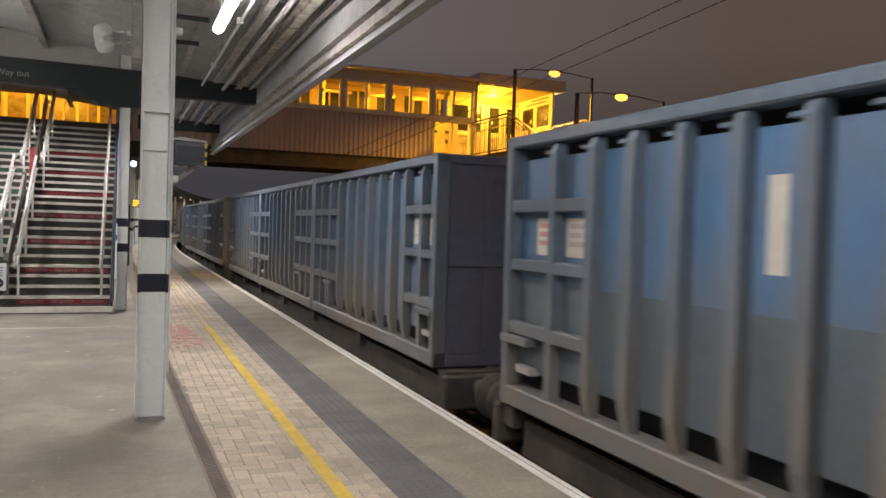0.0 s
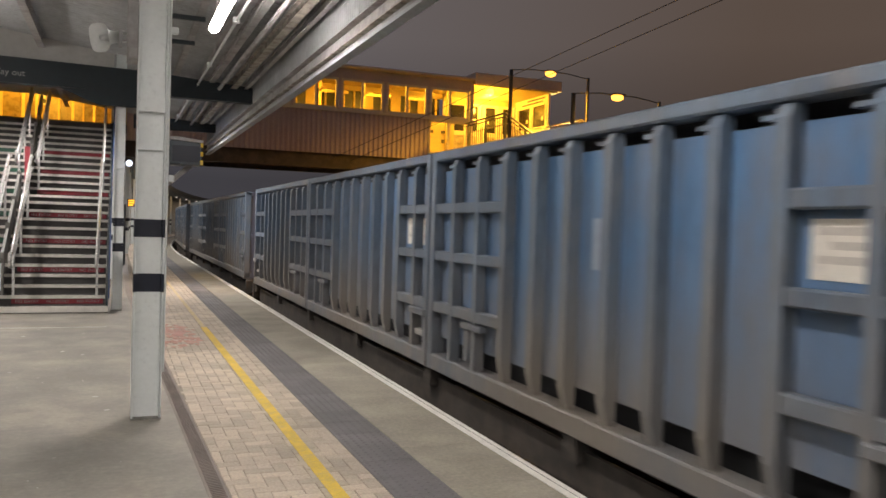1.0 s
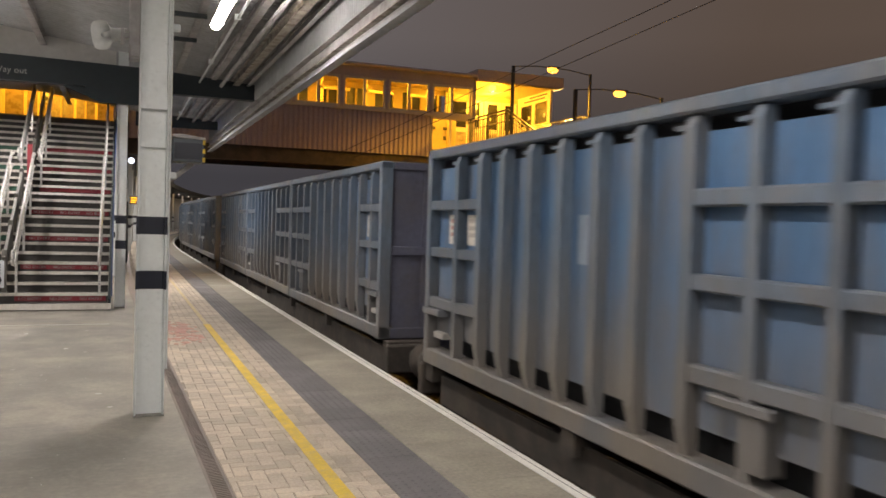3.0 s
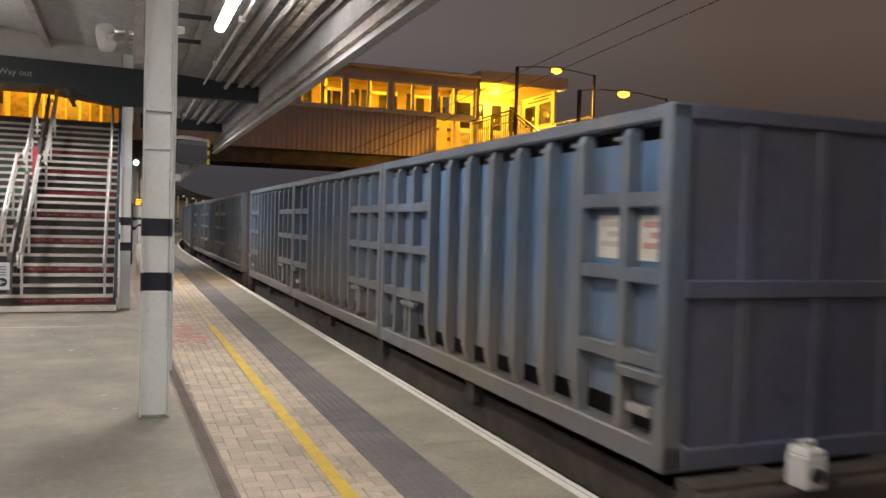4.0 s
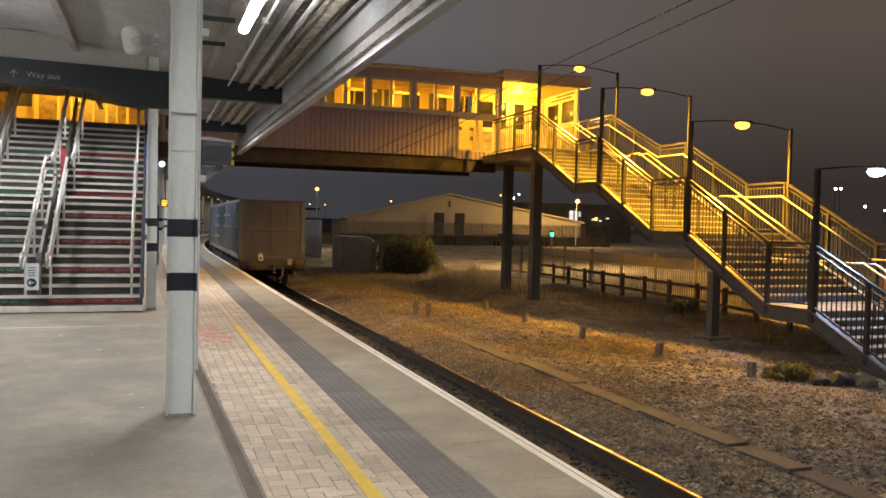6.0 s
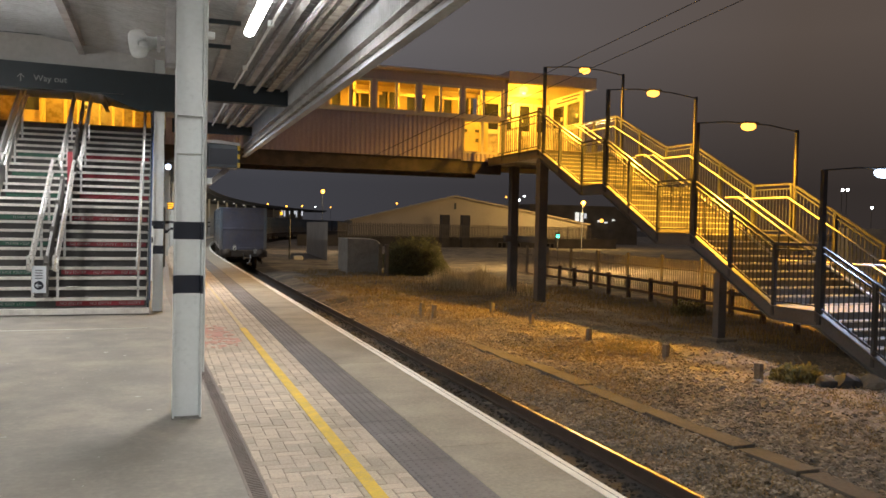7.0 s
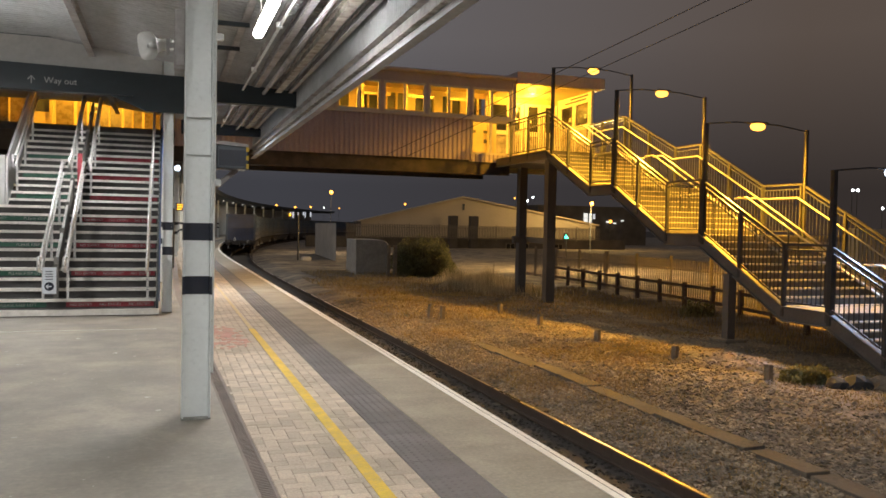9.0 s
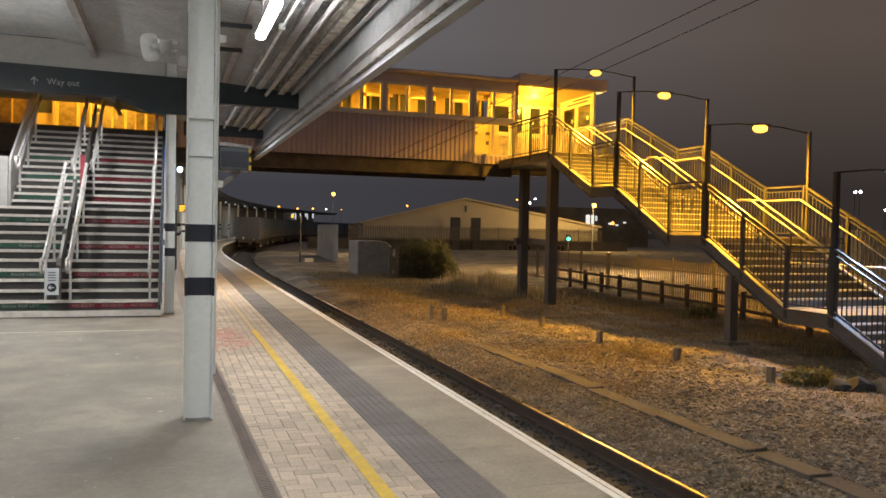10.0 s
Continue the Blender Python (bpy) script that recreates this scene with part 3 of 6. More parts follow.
CAN0, CAN1 = -12.0, 24.5
ceiling_bm = BM()
ys = []
y = CAN0
while y < CAN1:
    ys += [(y, 0), (y + 0.05, 0), (y + 0.07, 0.025), (y + 0.12, 0.025)]
    y += 0.14
lines = []
for x in (-13.0, -2.0, 2.42):
    lines.append([ceiling_bm.verts.new((x, yy, roof_z(x) + dz)) for yy, dz in ys])
for a, b in zip(lines, lines[1:]):
    for i in range(len(ys) - 1):
        ceiling_bm.faces.new((a[i], b[i], b[i + 1], a[i + 1]))
box(ceiling_bm, -13, 2.46, CAN0, CAN1, 5.06, 5.12)
solid("ceiling", ceiling_bm, M_CANOPY, "grey corrugated sheet underside of the platform canopy", "canopy", kind="structure")

canopy_frame = thing("canopy_frame", "weathered grey steel purlins under the platform canopy", "canopy frame", kind="structure")
for x, w_, d_ in ((-4.6, 0.1, 0.16), (-1.3, 0.11, 0.18), (0.55, 0.13, 0.10), (1.0, 0.09, 0.07), (1.42, 0.06, 0.06), (1.62, 0.1, 0.14), (1.86, 0.05, 0.05), (2.02, 0.12, 0.16), (2.25, 0.07, 0.12)):
    bm = BM()
    z = roof_z(x) - 0.002
    box(bm, x - w_ / 2, x + w_ / 2, CAN0, CAN1, z - 0.014, z - 0.004)
    box(bm, x - 0.008, x + 0.008, CAN0, CAN1, z - d_ + 0.012, z - 0.014)
    box(bm, x - w_ / 2, x + w_ / 2, CAN0, CAN1, z - d_, z - d_ + 0.012)
    part("purlin", bm, M_FLAKE if x in (0.55, 2.02) else M_PURLIN, canopy_frame, "beam with flaking paint" if x in (0.55, 2.02) else "")
for y in (9.9, 11.4, 13.0):
    bm = BM()
    box(bm, 0.5, 1.05, y, y + 0.05, 4.36, 4.42)
    part("brace", bm, M_GIRDER, canopy_frame, "dark steel cross brace")
bm = BM()
tube(bm, [(1.30, CAN0, 4.30), (1.30, 6.6, 4.30), (1.36, 6.8, 4.24), (1.36, CAN1 - 2, 4.24)], 0.02)
part("conduit", bm, M_COLUMN, canopy_frame, "pale cable conduit")
bm = BM()
tube(bm, [(1.75, CAN0, 4.20), (1.75, CAN1 - 1, 4.20)], 0.035)
part("conduit", bm, M_PURLIN, canopy_frame)
bm = BM()
for y in (4.2, 7.4, 10.6, 13.8, 18, 21):
    box(bm, 1.31, 1.39, y, y + 0.07, 4.21, 4.28)
part("clip", bm, M_COLUMN, canopy_frame, "small white junction boxes")

fascia = thing("canopy_edge", "grey steel fascia along the canopy edge with flaking paint", "fascia", kind="structure")
bm = BM()
corrugated(bm, CAN1 - CAN0, 0.09, 0.022, 0.44)
bmesh.ops.transform(bm, matrix=Matrix(((0, -1, 0, 2.395), (1, 0, 0, CAN0), (0, 0, 1, 3.90), (0, 0, 0, 1))), verts=bm.verts)
part("sheet", bm, M_CANOPY, fascia, "pale corrugated fascia sheet")
for x0, x1, z0, z1, m_ in ((2.30, 2.44, 3.885, 3.90, M_PURLIN), (2.385, 2.40, 3.74, 3.885, M_PURLIN), (2.33, 2.45, 3.725, 3.74, M_FLAKE), (2.40, 2.44, 3.64, 3.725, M_PURLIN), (2.34, 2.46, 3.60, 3.64, M_CANOPY)):
    bm = BM()
    box(bm, x0, x1, CAN0, CAN1, z0, z1)
    part("rail", bm, m_, fascia)


def column(x, y, top, wide=0.12, label="white-painted steel platform column with two navy bands"):
    c = thing("column", label, "column", (x, y, 0), "canopy columns")
    bm = BM()
    box(bm, -wide, -wide + 0.016, -wide, wide, 0, top)
    box(bm, wide - 0.016, wide, -wide, wide, 0, top)
    box(bm, -wide + 0.016, wide - 0.016, -0.05, -0.038, 0, top)
    soft(bm, 0.004)
    part("shaft", bm, M_COLUMN, c)
    bm = BM()
    box(bm, -wide + 0.017, wide - 0.017, -wide + 0.004, -0.051, 2.60, 2.74)
    box(bm, -wide + 0.017, wide - 0.017, -wide + 0.03, -0.051, 2.28, 2.29)
    part("stiffener", bm, M_COLUMN, c)
    for z0, z1 in ((1.545, 1.695), (1.08, 1.235)):
        bm = BM()
        e = 0.003
        box(bm, -wide - e, -wide + 0.018, -wide - e, wide + e, z0, z1)
        box(bm, wide - 0.018, wide + e, -wide - e, wide + e, z0, z1)
        box(bm, -wide + 0.0185, wide - 0.0185, -0.055, -0.051, z0, z1)
        part("band", bm, M_BLACK, c, "navy painted warning band")
    bm = BM()
    box(bm, -wide - 0.004, wide + 0.004, -wide - 0.004, wide + 0.004, 0, 0.012)
    part("foot", bm, M_DIRTYFOOT, c, "grubby base plate")
    return c


c1 = column(0.26, 7.40, 4.66)
bm = BM()
tube(bm, [(0.132, -0.09, 0.4), (0.132, -0.09, 2.9), (0.132, -0.09, 4.6)], 0.010)
part("conduit", bm, M_COLUMN, c1)
bm = BM()
box(bm, 0.12, 0.2, -0.06, 0.0, 3.28, 3.34)
box(bm, 0.12, 0.19, -0.07, 0.01, 2.02, 2.08)
soft(bm, 0.01)
part("clip", bm, M_COLUMN, c1)
bm = BM()
box(bm, -0.21, -0.121, -0.1, 0.04, 3.0, 3.5)
box(bm, -0.2, -0.121, -0.13, -0.1, 3.02, 3.12)
soft(bm, 0.008)
part("junction_box", bm, M_PURLIN, c1, "grey weathered junction box")
c2 = column(0.03, 16.15, 4.68, 0.09)
column(-0.1, 24.2, 4.68, 0.09)

# horn loudspeaker
horn = thing("loudspeaker", "white horn loudspeaker fixed to the platform column", "loudspeaker", (-0.02, 7.45, 3.22), "")
bm = BM()
n = 24
rings = []
for t, r, e in ((0.0, 0.118, 0.62), (0.01, 0.112, 0.62), (0.035, 0.093, 0.66), (0.07, 0.074, 0.75), (0.12, 0.058, 0.9), (0.19, 0.05, 1.0), (0.24, 0.052, 1.0), (0.30, 0.05, 1.0), (0.32, 0.03, 1.0)):
    # a squarish mouth that narrows to a round throat
    ring = []
    for i in range(n):
        ca, sa = math.cos(i * 2 * math.pi / n), math.sin(i * 2 * math.pi / n)
        ring.append(bm.verts.new((-t, 0.86 * r * math.copysign(abs(ca) ** e, ca), r * math.copysign(abs(sa) ** e, sa))))
    rings.append(ring)
for a, b in zip(rings, rings[1:]):
    for i in range(n):
        bm.faces.new((a[i], a[(i + 1) % n], b[(i + 1) % n], b[i]))
bm.faces.new(rings[-1])
bmesh.ops.solidify(bm, geom=list(bm.faces), thickness=0.004)
ob = part("horn", bm, M_HORN, horn, smooth=True)
ob.matrix_local = pose(-0.145, -0.08, -0.035, 0, 14, 228)
bm = BM()
bmesh.ops.create_cone(bm, cap_ends=True, segments=16, radius1=0.035, radius2=0.02, depth=0.1, matrix=pose(-0.07, 0, 0, 0, 90, 0))
ob = part("driver", bm, M_HORN, horn, smooth=True)
ob.matrix_local = pose(-0.145, -0.08, -0.035, 0, 14, 228)
bm = BM()
bar(bm, (0.02, 0.02, 0.0), (0.18, 0, 0.02), 0.03, 0.04)
bar(bm, (0.02, 0.02, -0.08), (0.02, 0.02, 0.06), 0.03, 0.03, up=(1, 0, 0))
part("bracket", bm, M_PURLIN, horn)

# monitor box hung beside the platform edge
mon = thing("monitor_box", "dark grey platform monitor housing with yellow-black edge tape", "monitor", (0.545, 7.45, 2.29), "")
bm = BM()
box(bm, -0.135, 0.135, -0.08, 0.16, -0.115, 0.095)
soft(bm, 0.01)
part("housing", bm, M_MONITOR, mon)
bm = BM()
prism(bm, [(-0.14, 0.096), (0.14, 0.080), (0.14, 0.10), (-0.06, 0.125), (-0.13, 0.12)], 1, -0.10, 0.18)
part("hood", bm, M_PURLIN, mon, "pale grey rain hood")
bm = BM()
box(bm, -0.115, 0.115, -0.086, -0.081, -0.09, 0.05)
part("screen", bm, M_BLACK, mon, "dark screen")
for i in range(3):
    bm = BM()
    box(bm, 0.118, 0.14, -0.087, -0.03, -0.11 + i * 0.075, -0.07 + i * 0.075)
    part("tape", bm, M_YELLOW, mon, "yellow warning tape")
bm = BM()
bar(bm, (0.05, 0.1, -0.11), (-0.165, 0.05, -0.30), 0.04, 0.04)
part("bracket", bm, M_PURLIN, mon, "grey wall bracket")
bm = BM()
bar(bm, (-0.1, 0.0, 0.05), (-0.165, 0.0, 0.05), 0.04, 0.04)
part("mount", bm, M_PURLIN, mon)

glb = thing("globe_lamp", "small white round lamp fixed to the platform column", "lamp", (0.19, 15.98, 2.70))
bm = BM()
bmesh.ops.create_uvsphere(bm, u_segments=14, v_segments=8, radius=0.055)
part("globe", bm, M_SCREEN, glb, smooth=True)
bm = BM()
bar(bm, (-0.08, 0.1, 0.02), (0.0, 0.03, 0.02), 0.03, 0.03)
part("arm", bm, M_PURLIN, glb)

# dark cross girder with the exit sign
girder = thing("cross_girder", "dark navy steel cross girder with an exit sign", "girder", kind="structure")
bm = BM()
prism(bm, [(-6.5, 4.0), (-3.0, 3.98), (-1.0, 3.98), (-0.35, 3.72), (0.42, 3.72), (0.75, 3.96), (2.5, 3.98), (2.5, 4.26), (0.5, 4.40), (-6.5, 4.50)], 1, 15.98, 16.04)
part("web", bm, M_GIRDER, girder)
bm = BM()
box(bm, -6.5, -0.6, 15.9, 16.12, 3.975, 3.99)
box(bm, 0.7, 2.5, 15.9, 16.12, 3.965, 3.98)
part("flange", bm, M_GIRDER, girder)
bm = BM()
box(bm, -13, -0.1, 16.15, 16.2, 4.44, 5.06)
part("panel", bm, M_PANEL, girder, "pale panel above the girder")
bm = BM()
tube(bm, [(-3.5, 16.1, 4.98), (-1.15, 16.1, 4.96), (-0.9, 16.1, 4.93), (0.1, 16.1, 4.86)], 0.022)
part("cable", bm, M_GIRDER, girder, "black cable clipped along the panel")


bm = BM()
prism(bm, [(0.35, 4.0), (2.42, 4.02), (2.42, 4.24), (0.35, 4.36)], 1, 22.3, 22.36)
part("far_web", bm, M_GIRDER, girder, "dark cross girder near the end of the canopy")


def words(text, size, m, mat_, parent, name="lettering", align="CENTER"):
    c = bpy.data.curves.new(name, "FONT")
    c.body, c.size, c.align_x, c.align_y, c.extrude = text, size, align, "CENTER", 0.001
    c.materials.append(mat_)
    ob = new(name, c)
    ob.parent = parent
    ob.matrix_local = m
    return ob


words("Way out", 0.15, pose(-1.80, 15.972, 4.16, 90, 0, 0), M_SIGNWHITE, girder)
bm = BM()
bar(bm, (-2.27, 15.972, 4.09), (-2.27, 15.972, 4.22), 0.015, 0.006, up=(0, 1, 0))
bar(bm, (-2.27, 15.972, 4.225), (-2.325, 15.972, 4.16), 0.015, 0.006, up=(0, 1, 0))
bar(bm, (-2.27, 15.972, 4.225), (-2.215, 15.972, 4.16), 0.015, 0.006, up=(0, 1, 0))
part("arrow", bm, M_SIGNWHITE, girder)

# tube lamps
def tube_lamp(x, y, z, top, glowm=M_TUBE):
    lampo = thing("tube_lamp", "glowing white fluorescent batten lamp under the canopy", "lamp", (x, y, z), "canopy lamps")
    bm = BM()
    prism(bm, [(0.06 * math.cos(a * math.pi / 8), -0.05 * math.sin(a * math.pi / 8)) for a in range(16)], 1, -0.75, 0.75)
    part("diffuser", bm, glowm, lampo)
    bm = BM()
    box(bm, -0.03, 0.03, -0.76, 0.76, 0.056, 0.075)
    part("housing", bm, M_COLUMN, lampo)
    for dy in (-0.5, 0.5):
        bm = BM()
        rod(bm, (0, dy, 0.045), (0, dy, top - z - 0.1), 0.008, 6)
        part("rod", bm, M_PURLIN, lampo)
    return lampo


# only y = 9.05 is in view; the other two are added for brightness
for y, share, glowm in ((-3.6, 0.5, M_TUBE), (3.0, 0.8, M_TUBE), (9.05, 1.0, M_TUBE)):
    tube_lamp(1.0, y, 3.92, roof_z(1.0), glowm)
    lamp("canopy_light", "AREA", pose(1.0, y, 3.85), TUBE_POWER * share, TUBE, 0.12, 1.5)
tube_lamp(1.0, 20.5, 3.92, roof_z(1.0), M_TUBEFAR)
# unseen tubes and lights added to brighten the stairs, column and left floor
for x, y in ((-3.0, -3.0), (-3.0, 3.0), (-3.3, 13.0), (-2.6, 18.2)):
    tube_lamp(x, y, 4.25 if y < 15 else 4.7, 4.95)
    lamp("canopy_light", "AREA", pose(x, y, 4.18 if y < 15 else 4.63), TUBE_POWER * (1.7 if y > 5 else 0.5), TUBE, 0.12, 1.5)
# added fill for the far platform; the tube here barely glows itself
lamp("canopy_light", "AREA", pose(1.0, 20.5, 3.85), TUBE_POWER * 3.0, TUBE, 0.12, 1.5)


# ---- stairs from the platform ----
RISE, GOING = 0.17, 0.28
stairs = thing("platform_stairs", "dark steel stairs with white nosings and coloured riser notices", "stairs", (0, 0, 0))


def step_at(i):
    """y and z of the nosing of step i, with a landing after the twelfth."""
    return 15.62 + GOING * i + (1.2 if i >= 12 else 0), 0.12 + RISE * (i + 0.0)


XR, XL, XU = -0.17, -6.6, -3.3
for i in range(25):
    y, z = step_at(i)
    xl = XL if i < 12 else XU
    deep = GOING + 0.03 if i != 11 else 1.48
    bm = BM()
    box(bm, xl, XR, y + 0.035, y + deep, z - 0.03, z - 0.002)
    part("tread", bm, M_STEP, stairs)
    bm = BM()
    box(bm, xl, XR, y - 0.004, y + 0.06, z - 0.055, z)
    part("nosing", bm, M_NOSING, stairs, "white step nosing")
    if i:
        bm = BM()
        box(bm, xl, XR, y + 0.045, y + 0.055, z - RISE - 0.002, z - 0.055)
        part("riser", bm, M_STEP, stairs)
    if i % 3 == 1 and i < 12 or i in (13, 16, 19):
        for x0, x1, m_, text in ((xl + 0.1, -2.0, M_GREEN, "PLEASE KEEP LEFT"), (-1.68, XR - 0.03, M_RED, "NO ENTRY")):
            bm = BM()
            box(bm, x0, x1, y + 0.038, y + 0.045, z - RISE + 0.022, z - 0.062)
            part("notice", bm, m_, stairs, "coloured notice strip on a riser")
            if i < 12:
                n = 5 if x1 < -1.9 else 3
                for k in range(n):
                    words(text, 0.075, pose(x0 + (x1 - x0) * (k + 0.5) / n, y + 0.0365, z - 0.108, 90, 0, 0), M_SIGNWHITE, stairs)
bm = BM()
box(bm, XL, XR + 0.06, 15.60, 15.66, 0.02, 0.122)
part("bottom_plate", bm, M_NOSING, stairs, "white bottom edge plate")
bm = BM()
prism(bm, [(15.66, 0.0), (19.3, 0.0), (23.6, 2.1), (23.6, 4.2), (23.5, 4.25), (20.2, 2.22), (18.8, 2.1), (15.66, 0.20)], 0, XR + 0.01, XR + 0.05)
part("stringer", bm, M_GIRDER, stairs, "dark blue stringer")
bm = BM()
prism(bm, [(15.7, 0.25), (18.8, 2.15), (20.2, 2.3), (23.5, 4.3), (23.5, 5.2), (20.2, 3.1), (18.8, 3.0), (15.75, 1.0)], 0, XR + 0.055, XR + 0.075)
part("side_panel", bm, M_BLUEPANEL, stairs, "blue side panel")


def stair_rail(x, i0, i1, h, parent, y0=None, mat_=None):
    (ya, za), (yb, zb) = step_at(i0), step_at(i1)
    bm = BM()
    tube(bm, [(x, ya - 0.28, za + h - 0.22), (x, ya - 0.28, za + h), (x, ya, za + h), (x, yb, zb + h), (x, yb + 0.25, zb + h)], 0.03, 10)
    tube(bm, [(x, ya - 0.28, za + h - 0.22), (x, ya, za + h - 0.24), (x, yb, zb + h - 0.24), (x, yb + 0.25, zb + h - 0.24)], 0.026, 10)
    part("handrail", bm, mat_ or M_STEEL, parent, "stainless tube handrail", True)
    for k in range(i0 + 1, i1 + 1, 4):
        y, z = step_at(k)
        bm = BM()
        box(bm, x - 0.02, x + 0.02, y - 0.02, y + 0.02, z - 0.002, z + h)
        part("post", bm, M_STEEL, parent)


for x in (-2.05, -1.65, XR - 0.14):
    stair_rail(x, 0, 11, 0.92, stairs)
    stair_rail(x, 12, 24, 0.92, stairs)
stair_rail(XU + 0.12, 12, 24, 0.92, stairs)
for i0, i1 in ((1, 11), (12, 24)):
    (ya, za), (yb, zb) = step_at(i0), step_at(i1)
    bm = BM()
    for k in range(i0, i1, 3):
        y, z = step_at(k)
        box(bm, -1.89, -1.81, y + 0.06, y + 0.14, z - 0.002, z + 0.75)
    bar(bm, (-1.85, ya + 0.1, za + 0.5), (-1.85, yb, zb + 0.5), 0.05, 0.28)
    part("divider", bm, M_DIVIDER, stairs, "grey central divider panel")
bm = BM()
box(bm, -1.9, -1.8, 20.05, 20.12, 2.3, 3.2)
part("red_panel", bm, M_RED, stairs, "red warning panel on the divider")
bm = BM()
box(bm, -2.0, -1.78, 15.40, 15.415, 0.42, 0.88)
soft(bm, 0.004)
notice = part("sign", bm, M_SIGNPANEL, stairs, "white keep left sign with a round arrow")
bm = BM()
for k in range(4):
    box(bm, -1.95, -1.83, 15.394, 15.399, 0.80 - k * 0.045, 0.815 - k * 0.045)
part("text_bar", bm, M_MONITOR, notice)
bm = BM()
bmesh.ops.create_cone(bm, cap_ends=True, segments=28, radius1=0.075, radius2=0.075, depth=0.004, matrix=pose(-1.89, 15.396, 0.55, 90, 0, 0))
part("disc", bm, M_BLACK, notice)
bm = BM()
bar(bm, (-1.85, 15.391, 0.55), (-1.935, 15.391, 0.55), 0.004, 0.016)
bar(bm, (-1.94, 15.391, 0.55), (-1.90, 15.391, 0.585), 0.004, 0.016)
bar(bm, (-1.94, 15.391, 0.55), (-1.90, 15.391, 0.515), 0.004, 0.016)
part("arrow", bm, M_SIGNPANEL, notice)
bm = BM()
prism(bm, [(20.15, 2.0), (23.6, 4.05), (23.6, 5.15), (20.15, 3.05)], 0, XU - 0.06, XU - 0.012)
part("side_wall", bm, M_PANEL, stairs, "pale side panel along the upper flight")
bm = BM()
box(bm, XL, XU - 0.07, 20.1, 20.2, 1.9, 3.1)
part("landing_panel", bm, M_PANEL, stairs, "pale landing side panel")
for x in (-1.9, -3.0):
    for y in (19.0, 23.6):
        bm = BM()
        box(bm, x - 0.06, x + 0.06, y - 0.06, y + 0.06, 0, 1.7 if y < 20 else 4.0)
        part("support_post", bm, M_GIRDER, stairs)
bm = BM()
box(bm, -6.5, -0.25, 19.8, 19.9, 0, 1.9)
part("under_wall", bm, M_GIRDER, stairs, "dark wall under the landing")

# marked line and patch on the platform floor
bm = BM()
box(bm, -4.0, -0.12, 13.62, 13.65, 0.0005, 0.0035)
solid("floor_seam", bm, M_NOSING, "thin pale seam across the platform floor", "seam", kind="structure")
bm = BM()
for _ in range(170):
    x, y, q = rng.gauss(0.80, 0.16), rng.gauss(12.75, 0.55), rng.uniform(0.02, 0.06)
    if 0.5 < x < 1.15:
        prism(bm, [(x + q * rng.uniform(0.6, 1.3) * math.cos(a), y + 2 * q * rng.uniform(0.6, 1.3) * math.sin(a)) for a in (0, 1.1, 2.1, 3.1, 4.2, 5.2)], 2, 0.0, 0.003 + 0.002 * rng.random())
solid("red_patch", bm, M_REDPATCH, "faded red paint patch worn into the block paving", "paint patch", kind="structure")
spots_v, spots_f = [], []
for _ in range(150):
    x, y, q = rng.uniform(-4.5, 0.1), 4.5 + 9 * rng.random(), rng.choice((0.006, 0.008, 0.012, 0.02, 0.028))
    k0 = len(spots_v)
    spots_v += [(x + q * rng.uniform(0.7, 1.3) * math.cos(a * 0.9), y + q * rng.uniform(0.7, 1.3) * math.sin(a * 0.9), 0.002) for a in range(7)]
    spots_f.append(tuple(range(k0, k0 + 7)))
me = bpy.data.meshes.new("gum_spots")
me.from_pydata(spots_v, [], spots_f)
me.materials.append(M_GUM)
tagged(new("gum_spots", me), "pale trodden gum spots and chips on the platform floor", "stains", kind="stuff")
# ---- footbridge ----
BY, DECK = 30.7, 4.62
bridge = thing("footbridge", "covered footbridge with reddish cladding and lit windows", "footbridge")
bm = BM()
box(bm, -6.6, 13.3, BY + 0.05, 34.2, DECK - 0.2, DECK)
box(bm, -6.6, 0.2, 23.5, BY + 0.05, 4.02, 4.2)
part("deck", bm, M_UNDER, bridge)
bm = BM()
box(bm, -6.6, 13.3, BY + 0.1, BY + 0.4, DECK - 0.75, DECK - 0.2)
box(bm, -6.6, 13.3, 33.7, 34.0, DECK - 0.75, DECK - 0.2)
part("girder", bm, M_UNDER, bridge, "dark steel bridge girder")
bm = BM()
corrugated(bm, 12.4, 0.19, -0.05, 1.62)
bmesh.ops.transform(bm, matrix=pose(-0.9, BY, 4.42), verts=bm.verts)
part("cladding", bm, M_CLAD, bridge, "ribbed reddish-brown metal cladding")
bm = BM()
box(bm, -0.9, 11.5, BY + 0.06, BY + 0.1, 4.44, 6.04)
part("lining", bm, M_INTERIOR, bridge)
bm = BM()
box(bm, -0.9, 13.35, BY - 0.09, BY + 0.1, 6.04, 6.14)
part("sill_band", bm, M_BRWHITE, bridge)
bm = BM()
box(bm, -6.6, 13.35, BY - 0.06, BY + 0.1, 7.34, 7.72)
part("fascia", bm, M_FASCIA, bridge, "pinkish roof fascia")
bm = BM()
box(bm, -6.6, 13.5, BY - 0.2, 34.4, 7.72, 7.86)
part("roof", bm, M_FASCIA, bridge)
bm = BM()
rod(bm, (-6.6, BY - 0.22, 7.78), (13.5, BY - 0.22, 7.78), 0.06)
part("gutter", bm, M_FASCIA, bridge, "round gutter")


